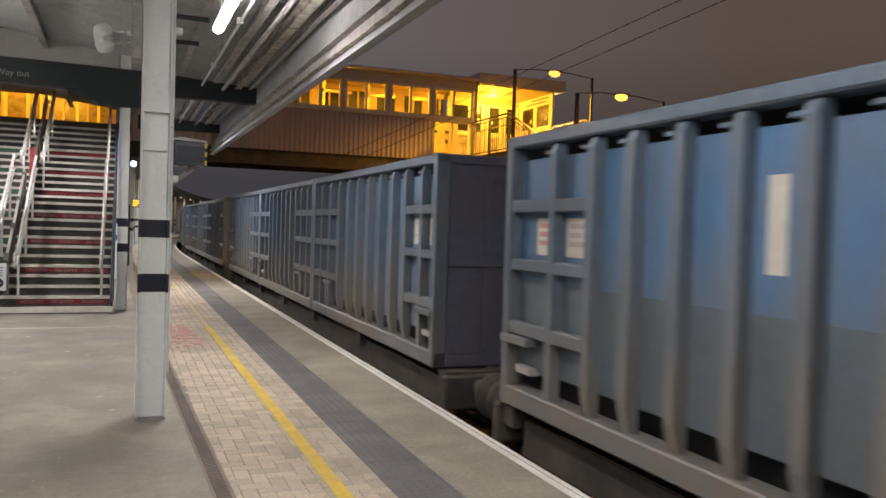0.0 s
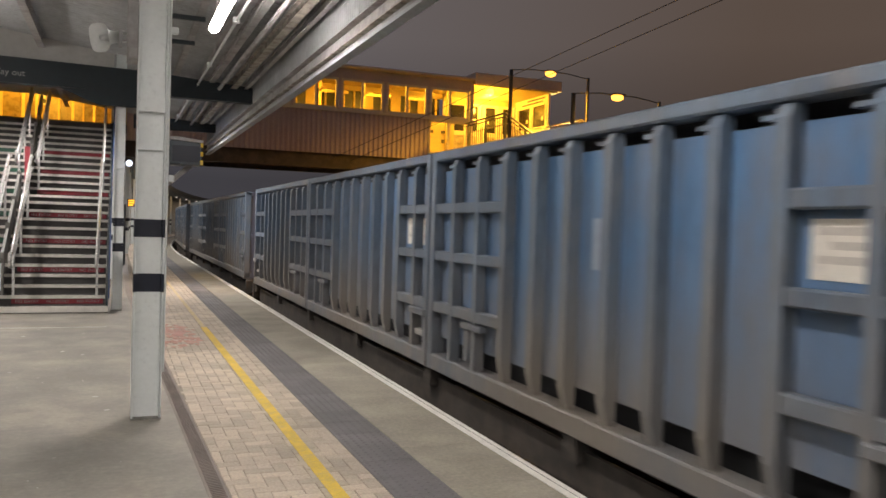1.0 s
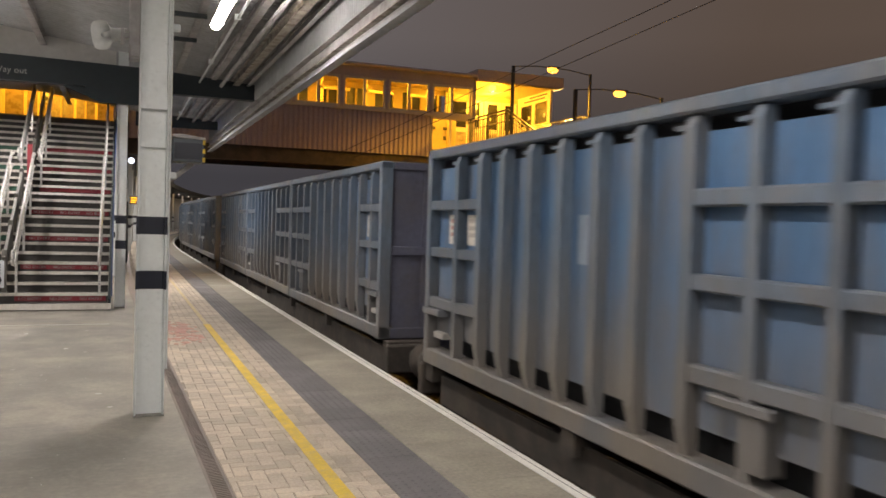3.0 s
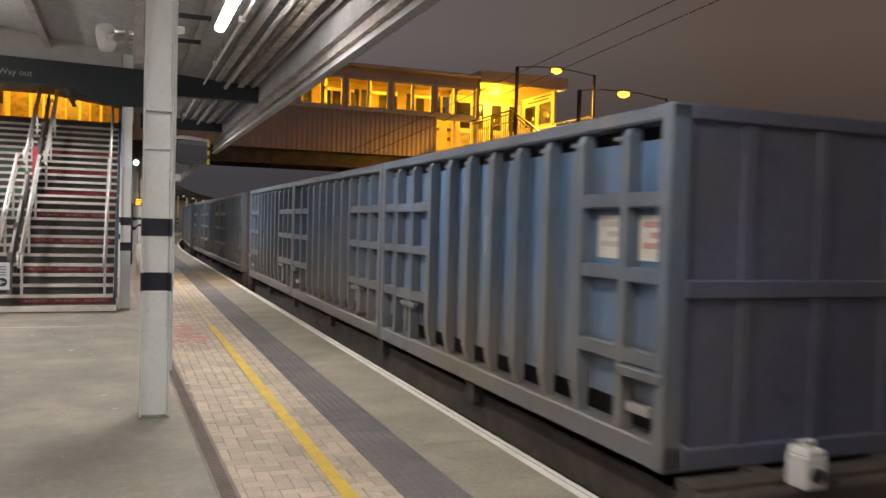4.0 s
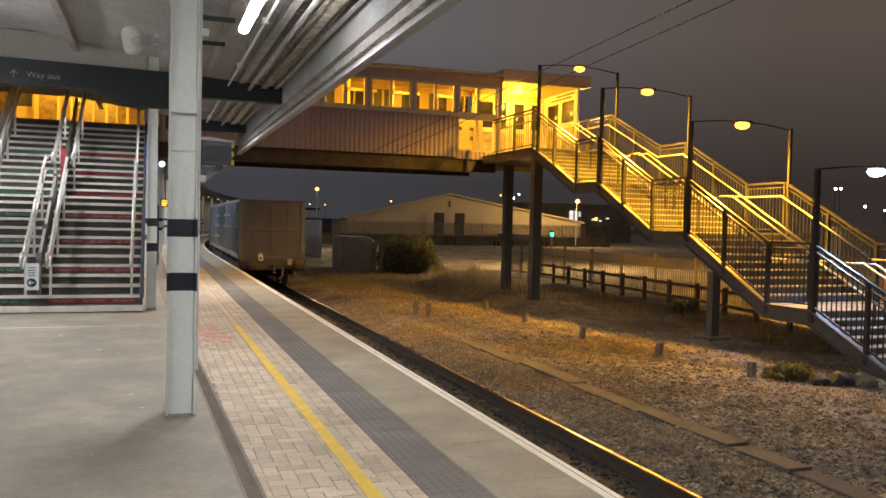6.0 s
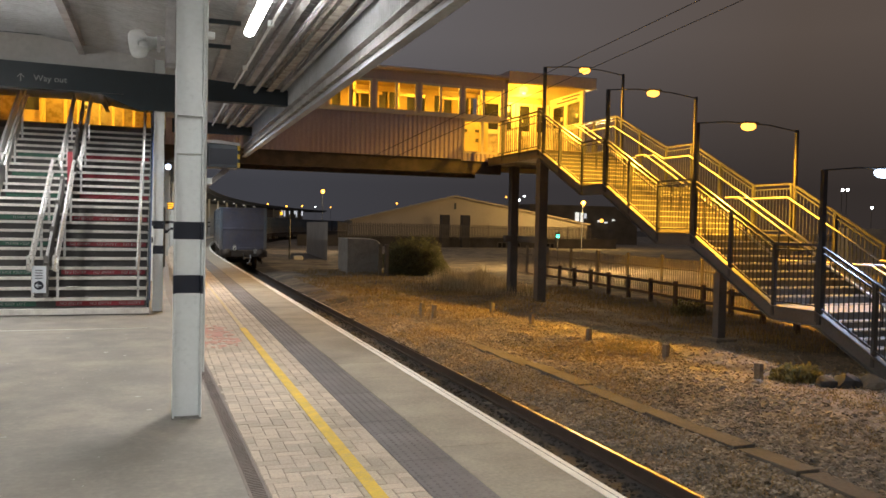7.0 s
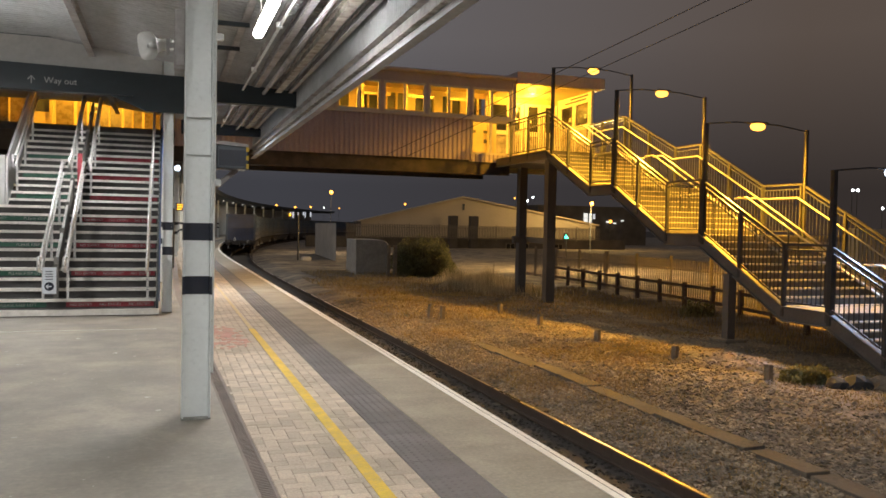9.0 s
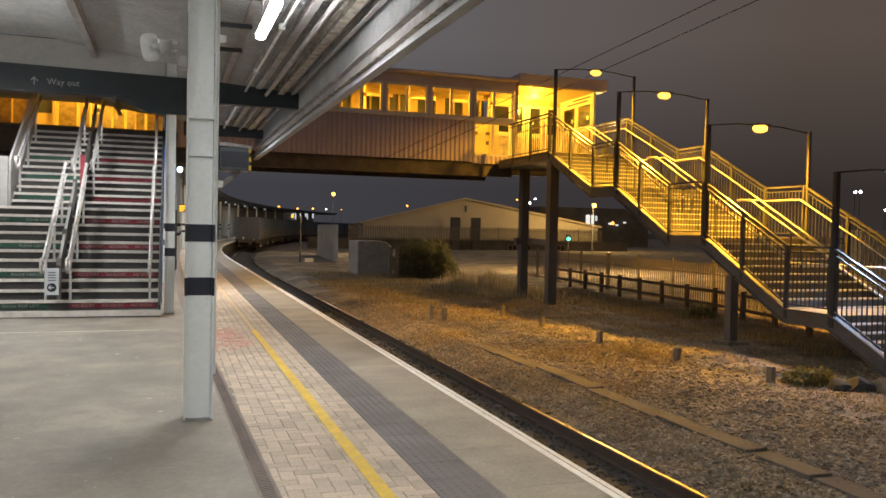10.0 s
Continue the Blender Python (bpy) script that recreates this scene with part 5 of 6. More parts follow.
wallp = thing("panel_wall", "grey sheet metal panel wall beside the track", "wall", kind="structure")
for k in range(8):
    bm = BM()
    y = 59.5 + k * 1.75
    corrugated(bm, 1.7, 0.24, 0.05, 2.9)
    bmesh.ops.transform(bm, matrix=Matrix.Translation((11.9 + k * 0.12, y, -1.05)) @ pose(0, 0, 0, 0, 0, 86), verts=bm.verts)
    part("panel", bm, M_PANEL, wallp)


def bush(name, x, y, z, rx, ry, rz, count, mats, label, seed):
    r = random.Random(seed)
    b = thing(name, label, "shrub", (x, y, z))
    bm = BM()
    for k in range(9):
        a = r.uniform(0, 6.3)
        rod(bm, (0.1 * math.cos(a), 0.1 * math.sin(a), 0), (rx * 0.6 * math.cos(a), ry * 0.6 * math.sin(a), rz * r.uniform(0.5, 0.9)), 0.03, 5, 0.008)
    part("stem", bm, M_TIMBER, b)
    verts, faces = [], []
    for _ in range(count):
        u = r.random() ** 0.4
        a, c = r.uniform(0, 6.3), r.uniform(0, 1)
        lump = 1 + 0.25 * noise.noise((math.cos(a) * 2, math.sin(a) * 2, c * 3 + seed))
        p = Vector((rx * u * lump * math.cos(a) * math.sqrt(1 - c * c * 0.85), ry * u * lump * math.sin(a) * math.sqrt(1 - c * c * 0.85), 0.05 + rz * u * lump * c))
        q = Euler((r.uniform(0, 6), r.uniform(0, 6), r.uniform(0, 6))).to_matrix()
        s_ = r.uniform(0.03, 0.075)
        k = len(verts)
        verts += [tuple(p + q @ Vector(v)) for v in ((-s_, 0, 0), (0, -s_ * 0.45, 0), (s_, 0, 0.01), (0, s_ * 0.45, 0))]
        faces.append((k, k + 1, k + 2, k + 3))
    me = bpy.data.meshes.new("foliage")
    me.from_pydata(verts, [], faces)
    me.materials.append(mats)
    ob = new("foliage", me)
    ob.parent = b
    tagged(ob, kind="stuff")


bush("bush", 13.25, 42.3, -1.1, 2.0, 1.5, 2.2, 24000, M_LEAF, "rounded dusty green bush in the verge", 3)
bush("bush", 15.6, 21.2, -1.1, 0.6, 0.5, 0.6, 1500, M_LEAF, "low green shrub beside the timber fence", 5)
bush("weeds", 10.9, 11.6, -1.05, 0.55, 0.4, 0.35, 1500, M_LEAF, "low green weeds growing by the stairs", 6)
for x, y, sz, m_ in ((11.3, 10.9, 0.27, M_DARKRIB), (11.62, 10.7, 0.24, M_TROUGH), (11.0, 11.05, 0.2, M_DARKRIB)):
    bm = BM()
    bmesh.ops.create_icosphere(bm, subdivisions=2, radius=sz)
    for v in bm.verts:
        v.co *= 1 + 0.35 * noise.noise(v.co * 4 + Vector((x * 9, 0, 0)))
        v.co.z *= 0.8
    ob = solid("rubble", bm, m_, "dark lump of rubble lying under the stairs", "rubble", "rubble heap")
    ob.location = (x, y, -0.9)


# ---- distance: yard lamps, far platform ----
def yard_lamp(x, y, z, r, m_, base=-1.95, colour_word="orange"):
    lp = thing("yard_lamp", "distant " + colour_word + " lamp glowing on a thin pole", "lamp", (x, y, base), "distant lamps")
    bm = BM()
    rod(bm, (0, 0, 0), (0, 0, z - base), 0.03 if y > 50 else 0.02, 6)
    part("pole", bm, M_DARKSTEEL, lp)
    bm = BM()
    bmesh.ops.create_uvsphere(bm, u_segments=12, v_segments=8, radius=r * 0.75, matrix=Matrix.Translation((0, -0.1, z - base)))
    part("lantern", bm, m_, lp, smooth=True)


for x, y, z, r in ((15.05, 78, 4.84, 0.25), (24, 190, 5.95, 0.36), (28.3, 190, 5.67, 0.32), (31.9, 190, 5.77, 0.30), (49, 170, 6.5, 0.3), (38.6, 190, 5.7, 0.22), (66, 150, 7.8, 0.25), (26.65, 48, 3.45, 0.19), (26.2, 54, 4.85, 0.13), (70.3, 120, 3.2, 0.4)):
    yard_lamp(x, y, z, r, M_FARSODIUM)
for x, y, z, r in ((60.8, 60, 5.92, 0.17), (61.4, 60, 5.94, 0.17), (68.8, 150, 7.3, 0.3), (35.0, 190, 5.7, 0.16), (86, 80, 5.2, 0.2), (95, 85, 5.0, 0.2), (70, 150, 8.1, 0.2)):
    yard_lamp(x, y, z, r, M_FARWHITE, colour_word="white")
lamp("yard_glow", "POINT", pose(54.0, 99, 6.5), YARD_POWER * 1.2, (1.0, 0.60, 0.16), 0.4)
lamp("yard_glow", "POINT", pose(15.05, 76.0, 4.6), 1300, YARD, 0.25)
lamp("yard_glow", "POINT", pose(26.65, 46.0, 3.3), 10000, (1.0, 0.62, 0.22), 0.2)
sig = thing("signal", "green railway signal lamp on a post", "signal", (31.1, 60, -1.9))
bm = BM()
rod(bm, (0, 0, 0), (0, 0, 3.3), 0.05, 8)
box(bm, -0.15, 0.15, 0.0, 0.15, 2.6, 3.3)
part("post", bm, M_DARKSTEEL, sig)
bm = BM()
bmesh.ops.create_uvsphere(bm, u_segments=12, v_segments=8, radius=0.13, matrix=Matrix.Translation((0, -0.02, 2.99)))
part("lens", bm, M_GREENLAMP, sig, "glowing green lens", True)
litw = thing("lit_window", "bright lit window of a distant building", "window", (71.0, 130, 2.6))
bm = BM()
for x0, x1, z0, z1 in ((-0.1, 2.3, -0.12, 0), (-0.1, 2.3, 2.1, 2.22), (0.7, 0.86, 0, 2.1), (1.5, 1.62, 0, 2.1), (0, 0.7, 1.2, 1.3)):
    box(bm, x0, x1, 0.0, 0.2, z0, z1)
part("frame", bm, M_MONITOR, litw)
for x0, x1, z0, z1, m_ in ((0, 0.7, 0, 2.1, M_FARWHITE2), (0.86, 1.5, 0.5, 2.1, M_FARWHITE2), (1.62, 2.2, 1.1, 2.0, M_FARPOST), (0.86, 1.5, 0, 0.5, M_FARPOST)):
    bm = BM()
    box(bm, x0, x1, 0.25, 0.4, z0, z1)
    part("pane", bm, m_, litw)
for x, z, s_ in ((75.6, 3.1, 0.3), (77.0, 2.9, 0.22), (78.6, 3.4, 0.2)):
    bm = BM()
    box(bm, x, x + s_ * 1.6, 129.9, 130.4, z, z + s_)
    solid("lit_window", bm, M_FARWHITE2, "small lit window of a distant building", "window", "distant lit windows")
bm = BM()
box(bm, 62, 84, 130.5, 145, -2, 6)
solid("office_building", bm, M_CONCRETE2, "dark distant building block beyond the yard", "building")
bm = BM()
box(bm, 66, 160, 64, 66, -1.95, 2.4)
solid("parked_coach", bm, M_HUT, "long pale line of parked rail vehicles far off", "rail vehicle")

# the far part of the platform's canopy, along the curve
bm = BM()
strip(bm, 34, 190, -8, 2.2, 4.3, 4.7, 4)
solid("far_canopy", bm, M_GIRDER, "dark canopy roof along the curving platform", "canopy", kind="structure")
bm = BM()
strip(bm, 45, 190, -3.05, -3.0, 0.0, 4.3, 6)
solid("wall_far_building", bm, M_PANEL, "pale station building wall along the far platform", "wall", kind="structure")
bm = BM()
box(bm, -0.1, 0.1, -0.1, 0.1, 0, 4.3)
post = mesh("shaft", bm, M_COLUMN)
bm = BM()
box(bm, -0.106, 0.106, -0.106, 0.106, 1.1, 1.25)
box(bm, -0.106, 0.106, -0.106, 0.106, 1.55, 1.7)
bnd = mesh("band", bm, M_BLACK)
for k in range(15):
    x, y, h = along(42 + k * 8, 0.3)
    c = thing("column", "distant white platform column with navy bands", "column", (x, y, 0), "far columns")
    for nm, me in (("shaft", post), ("band", bnd)):
        ob = new(nm, me)
        ob.parent = c
# no tubes are known here; these and their lights brighten the far platform
for k in range(12):
    x, y, h = along(35 + k * 9, 0.9)
    bm = BM()
    box(bm, x - 0.07, x + 0.07, y - 0.75, y + 0.75, 4.20, 4.3)
    solid("tube_lamp", bm, M_TUBEFAR, "added dim tube lamp under the far canopy", "lamp", "far canopy lamps")
    if k % 2 == 0 or k < 3:
        lamp("far_fill", "AREA", pose(x, y, 4.15), TUBE_POWER * (2.8 if k < 4 else 1.3), TUBE, 0.3, 3)
disp = thing("departure_display", "small orange departure display above the platform", "display", (0.65, 40, 2.4))
bm = BM()
box(bm, -0.22, 0.22, -0.05, 0.1, -0.18, 0.18)
tube(bm, [(0, 0.05, 0.18), (0, 0.05, 2.7)], 0.03)
part("case", bm, M_MONITOR, disp)
for k in range(3):
    bm = BM()
    box(bm, -0.17, 0.15 - 0.06 * k, -0.06, -0.052, 0.08 - k * 0.1, 0.13 - k * 0.1)
    part("text_bar", bm, M_AMBER, disp, "amber line of letters")
kiosk = thing("lit_kiosk", "bright blue-white lit information kiosk on the platform", "kiosk", (0.05, 31.5, 0))
bm = BM()
box(bm, -0.25, 0.25, -0.1, 0.25, 0, 2.2)
soft(bm, 0.03)
part("body", bm, M_MONITOR, kiosk)
bm = BM()
box(bm, -0.18, 0.18, -0.11, -0.102, 1.3, 2.0)
part("screen", bm, M_SCREEN, kiosk, "glowing blue-white screen")

# far platform on the other side of the bend
farp = thing("far_platform", "distant platform with white posts and amber displays", "platform", kind="structure")
bm = BM()
box(bm, 14, 40, 172, 180, -2, 0.2)
part("slab", bm, M_CONCRETE2, farp)
bm = BM()
box(bm, 20, 34, 171.5, 182, 4.35, 4.6)
part("canopy", bm, M_GIRDER, farp)
# posts are no lamps; their glow replaces light falling on them
for k in range(8):
    bm = BM()
    x = 22.4 + k * 0.86 + (k % 3) * 0.22
    box(bm, x, x + 0.14 + 0.12 * (k % 2), 171, 171.3, 3.1 + (k % 3) * 0.25, 4.35)
    part("post", bm, M_FARPOST, farp, "white post that glows as if lit")
for x in (21.2, 23.8):
    bm = BM()
    box(bm, x, x + 0.75, 170.5, 170.7, 3.4, 4.0)
    part("display", bm, M_AMBER, farp)
# ---- train ----
SPEED, PITCH, BOX = 13.85, 19.82, 6.06
LEN, HALF, FLOOR, TOP = 6.005, 1.25, 1.12, 3.41
BARS = ((1.735, 1.845), (2.275, 2.375), (2.765, 2.87))


def container(two_tone=False, inset=0.0):
    """An open-topped steel waste container; its sticker bays are at y = 0, drawn in by inset. z counts from the rail."""
    def bay(y):
        return inset + y * (LEN - inset) / LEN

    c = thing("container", "blue ribbed steel freight container with dusty lower half", "container", group="containers")
    for sx in (-1, 1):
        bm = BM()
        box(bm, *sorted((sx * (HALF - 0.14), sx * (HALF - 0.11))), 0.06, LEN - 0.06, 2.2 if two_tone else FLOOR + 0.34, TOP - 0.20)
        part("side_panel", bm, M_BLUE, c, "blue side panel with road grime")
        if two_tone:
            bm = BM()
            box(bm, *sorted((sx * (HALF - 0.14), sx * (HALF - 0.11))), 0.06, LEN - 0.06, FLOOR + 0.34, 2.2)
            part("lower_panel", bm, M_DUSTY, c, "dusty grey lower side panel")
        bm = BM()
        box(bm, *sorted((sx * (HALF - 0.1095), sx * (HALF - 0.106))), bay(2.82), bay(2.97), 2.42 if two_tone else 2.35, 2.95 if two_tone else 2.72)
        part("marking", bm, M_STICKER if two_tone else M_FADED, c, "pale painted number panel")
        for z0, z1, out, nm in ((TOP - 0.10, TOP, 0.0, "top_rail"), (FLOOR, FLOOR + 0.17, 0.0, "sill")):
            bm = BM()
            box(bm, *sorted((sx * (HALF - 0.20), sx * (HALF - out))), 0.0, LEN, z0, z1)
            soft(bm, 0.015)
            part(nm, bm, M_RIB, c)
        for y in (0.51, 1.09, 1.60, 2.13, 2.66, 3.20, 3.72, 4.27, 4.84, 5.42):
            bm = BM()
            full = y in (0.51, 4.84, 5.42)
            y = bay(y)
            zt = TOP - 0.11
            w_ = 0.045 if full else 0.052
            # ribs are tapered at the head and cut away at the foot
            prism(bm, [(HALF - 0.11, FLOOR + 0.17), (HALF - (0.05 if not full else 0.01), FLOOR + 0.17), (HALF - 0.01, FLOOR + 0.34), (HALF - 0.01, zt - 0.07), (HALF - 0.04, zt), (HALF - 0.11, zt)], 1, y - w_, y + w_)
            if sx < 0:
                bmesh.ops.scale(bm, vec=(-1, 1, 1), verts=bm.verts)
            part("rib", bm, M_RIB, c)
            bm = BM()
            box(bm, *sorted((sx * (HALF - 0.11), sx * (HALF - 0.02))), *((y - 0.15, y - w_) if inset else (y + w_, y + 0.15)), zt - 0.075, zt - 0.05)
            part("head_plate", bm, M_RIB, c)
        for y0, y1 in ((0.1, bay(1.04)), (bay(4.32), LEN - 0.1)):
            for z0, z1 in BARS:
                bm = BM()
                box(bm, *sorted((sx * (HALF - 0.11), sx * (HALF - 0.014))), y0, y1, z0, z1)
                soft(bm, 0.012)
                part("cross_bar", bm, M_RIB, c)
        # added plate: its dark colour stands in for shade inside the foot openings
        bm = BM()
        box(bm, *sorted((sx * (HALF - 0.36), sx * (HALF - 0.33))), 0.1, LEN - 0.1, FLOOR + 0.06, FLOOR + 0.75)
        part("inner_skirt", bm, M_DARKRIB, c, "added dark plate that blackens the foot openings")
        # added plate, dark in place of shade, that closes the gap under the rim
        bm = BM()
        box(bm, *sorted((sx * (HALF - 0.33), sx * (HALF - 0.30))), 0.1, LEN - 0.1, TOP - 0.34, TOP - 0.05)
        part("inner_lining", bm, M_DARKRIB, c, "added dark plate that blackens the gap below the rim")
        for k, (y0, y1) in enumerate(((bay(0.10), bay(0.45)), (bay(0.60), bay(0.96)))):
            bm = BM()
            xs_ = sorted((sx * (HALF - 0.109), sx * (HALF - 0.105)))
            box(bm, *xs_, y0, y1, 2.42, 2.72)
            st = part("sticker", bm, M_STICKER, c, "white printed sticker")
            bm = BM()
            xb = sorted((sx * (HALF - 0.1045), sx * (HALF - 0.103)))
            for j in range(3):
                box(bm, *xb, y0 + 0.04, y1 - (0.04 if j != 1 else 0.12), 2.50 + j * 0.07, 2.54 + j * 0.07)
            part("text_bar", bm, M_REDPRINT if k == 0 else M_GREYPRINT, st)
        bm = BM()
        box(bm, *sorted((sx * (HALF - 0.1), sx * (HALF + 0.03))), 0.02, 0.5, 1.66, 1.73)
        soft(bm, 0.01)
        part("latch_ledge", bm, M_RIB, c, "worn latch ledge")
        bm = BM()
        box(bm, *sorted((sx * (HALF - 0.16), sx * (HALF - 0.04))), 0.2, 0.46, 1.42, 1.48)
        part("latch", bm, M_PALERIB, c, "pale scuffed latch")
        bm = BM()
        box(bm, *sorted((sx * (HALF - 0.16), sx * (HALF - 0.005))), 4.93, 5.05, 1.35, 1.70)
        box(bm, *sorted((sx * (HALF - 0.05), sx * (HALF + 0.02))), 4.62, 5.1, 1.66, 1.72)
        soft(bm, 0.01)
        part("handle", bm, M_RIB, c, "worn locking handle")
    for y0, y1 in ((0.0, 0.11), (LEN - 0.11, LEN)):
        for sx in (-1, 1):
            bm = BM()
            box(bm, *sorted((sx * (HALF - 0.16), sx * (HALF + 0.002))), y0, y1, FLOOR - 0.002, TOP + 0.002)
            soft(bm, 0.012)
            part("corner_post", bm, M_RIB, c)
    for s_, y0 in ((-1, 0.03), (1, LEN - 0.03)):
        bm = BM()
        a, b = sorted((y0, y0 - s_ * 0.03))
        box(bm, -HALF + 0.16, HALF - 0.16, a, b, FLOOR + 0.05, TOP - 0.08)
        part("end_wall", bm, M_ENDWALL, c, "dirty end wall in a dimmed blue")
        for z0, z1 in ((2.20, 2.32), (TOP - 0.10, TOP), (FLOOR, FLOOR + 0.14)):
            bm = BM()
            a, b = sorted((y0 + s_ * 0.035, y0 - s_ * 0.04))
            box(bm, -HALF + 0.16, HALF - 0.16, a, b, z0, z1)
            soft(bm, 0.01)
            part("end_rail", bm, M_ENDWALL, c)
        for x in (-0.62, 0.0, 0.62):
            for za, zb in ((FLOOR + 0.14, 2.20), (2.32, TOP - 0.10)):
                bm = BM()
                a, b = sorted((y0 + s_ * 0.02, y0))
                box(bm, x - 0.05, x + 0.05, a, b, za, zb)
                part("end_rib", bm, M_ENDWALL, c)
    bm = BM()
    box(bm, -HALF + 0.13, HALF - 0.13, 0.06, LEN - 0.06, FLOOR + 0.01, FLOOR + 0.06)
    part("floor_pan", bm, M_UNDER, c)
    return c


def wagon():
    w = thing("flat_wagon", "sooty low flat wagon under the containers", "wagon", group="wagons")
    for x in (-0.55, 0.55):
        bm = BM()
        box(bm, x - 0.08, x + 0.08, -0.3, 18.1, 0.78, 1.12)
        part("sole_bar", bm, M_UNDER, w)
    # plates added to keep lamplight off the rails beneath the wagon
    for x in (-1.1, 1.1):
        bm = BM()
        prism(bm, [(0.0, 1.0), (0.0, 0.7), (4.6, 0.7), (5.2, 0.42), (12.6, 0.42), (13.2, 0.7), (17.9, 0.7), (17.9, 1.0)], 0, x - 0.02, x + 0.02)
        part("side_shield", bm, M_UNDER, w)
    for y in (-0.3, 3.0, 6.0, 8.9, 12.0, 15.0, 17.95):
        bm = BM()
        box(bm, -1.2, 1.2, y, y + 0.2, 0.92, 1.12)
        part("cross_member", bm, M_UNDER, w)
    for y, s_ in ((-0.3, -1), (18.15, 1)):
        bm = BM()
        a, b = sorted((y, y + s_ * 0.12))
        box(bm, -1.25, 1.25, a, b, 0.75, 1.10)
        soft(bm, 0.02)
        part("headstock", bm, M_UNDER, w)
        for x in (-0.87, 0.87):
            bm = BM()
            rod(bm, (x, y + s_ * 0.12, 0.97), (x, y + s_ * 0.52, 0.97), 0.09, 14)
            rod(bm, (x, y + s_ * 0.52, 0.97), (x, y + s_ * 0.57, 0.97), 0.23, 20)
            part("buffer", bm, M_UNDER, w, "greasy round buffer", True)
        bm = BM()
        tube(bm, [(0, y + s_ * 0.1, 0.92), (0, y + s_ * 0.35, 0.9), (0, y + s_ * 0.45, 0.62)], 0.045)
        part("coupling", bm, M_UNDER, w)
        bm = BM()
        tube(bm, [(0.35, y + s_ * 0.1, 0.85), (0.36, y + s_ * 0.3, 0.7), (0.3, y + s_ * 0.38, 0.5), (0.2, y + s_ * 0.3, 0.42)], 0.03)
        part("brake_hose", bm, M_HOSE, w, "pale brake hose")
    for yc in (2.6, 15.2):
        bg = thing("bogie", "", "")
        bg.parent = w
        for x in (-1.02, 1.02):
            bm = BM()
            prism(bm, [(-1.3, 0.42), (1.3, 0.42), (1.3, 0.62), (0.5, 0.72), (-0.5, 0.72), (-1.3, 0.62)], 0, x - 0.05, x + 0.05)
            bmesh.ops.translate(bm, vec=(0, yc, 0), verts=bm.verts)
            part("side_frame", bm, M_UNDER, bg)
            bm = BM()
            tube(bm, [(x * 1.1, yc - 1.5, 0.62), (x * 1.12, yc - 0.2, 0.56), (x * 1.1, yc + 1.5, 0.62)], 0.035)
            part("brake_rod", bm, M_DUSTYSTEEL, bg, "dusty brake rod")
            for dy in (-0.28, 0.0, 0.28):
                bm = BM()
                rod(bm, (x * 1.06, yc + dy, 0.44), (x * 1.06, yc + dy, 0.68), 0.09, 10)
                part("spring", bm, M_DUSTYSTEEL, bg, "rusty coil spring")
            for dy in (-0.9, 0.9):
                bm = BM()
                rod(bm, (x, yc + dy, 0.42), (x * 1.14, yc + dy, 0.42), 0.14, 12)
                part("axle_box", bm, M_PALERIB, bg, "dusty axle box")
        for dy in (-0.9, 0.9):
            for x in (-0.75, 0.75):
                bm = BM()
                rod(bm, (x - 0.065, yc + dy, 0.42), (x + 0.065, yc + dy, 0.42), 0.42, 28)
                part("wheel", bm, M_RUST, bg)
            bm = BM()
            rod(bm, (-0.7, yc + dy, 0.42), (0.7, yc + dy, 0.42), 0.07, 10)
            part("axle", bm, M_RUST, bg)
    return w


first_box, turned_box, dusty_box, first_wagon = container(), container(inset=0.31), container(True, 0.31), wagon()
tagged(dusty_box, "blue ribbed steel freight container with a grey lower half")
# True where the sticker bays face forward, from the rear container to the front one of each wagon
FLIP = ((False, True, True), (False, True, True), (False, False, True), (False, True, True))
moving = []
for k in range(10):
    w = first_wagon if k == 0 else copy_thing(first_wagon, Matrix())
    moving.append((w, k, 0.0, False))
    for j in range(3):
        turned = FLIP[k % 4][j]
        if (k, j) == (0, 0):
            c = first_box
        elif (k, j) == (0, 1):
            c = turned_box
        elif (k, j) == (2, 2):
            c = dusty_box
        else:
            c = copy_thing(dusty_box if k > 2 and turned and (k + j) % 4 == 1 else turned_box if turned else first_box, Matrix())
        moving.append((c, k, j * BOX, FLIP[k % 4][j]))

# tail lamp and marker box on the rear of the last wagon
tail = thing("tail_lamp", "white box tail lamp with a dark lens on the last wagon", "tail lamp")
bm = BM()
box(bm, -0.085, 0.085, -0.08, 0.08, 0.0, 0.2)
prism(bm, [(-0.085, 0.2), (0.085, 0.2), (0.06, 0.245), (-0.06, 0.245)], 1, -0.08, 0.08)
soft(bm, 0.01)
part("case", bm, M_TAIL, tail)
bm = BM()
rod(bm, (0, -0.08, 0.09), (0, -0.105, 0.09), 0.045, 18)
part("lens", bm, M_DARKRIB, tail, "dark round lens")
bm = BM()
tube(bm, [(-0.05, 0, 0.245), (-0.05, 0, 0.28), (0.05, 0, 0.28), (0.05, 0, 0.245)], 0.01)
part("grip", bm, M_TAIL, tail)
plate = thing("marker_plate", "small pale plate box on the rear of the last wagon", "marker")
bm = BM()
box(bm, -0.09, 0.09, -0.06, 0.06, 0, 0.24)
soft(bm, 0.015)
part("case", bm, M_PALERIB, plate)


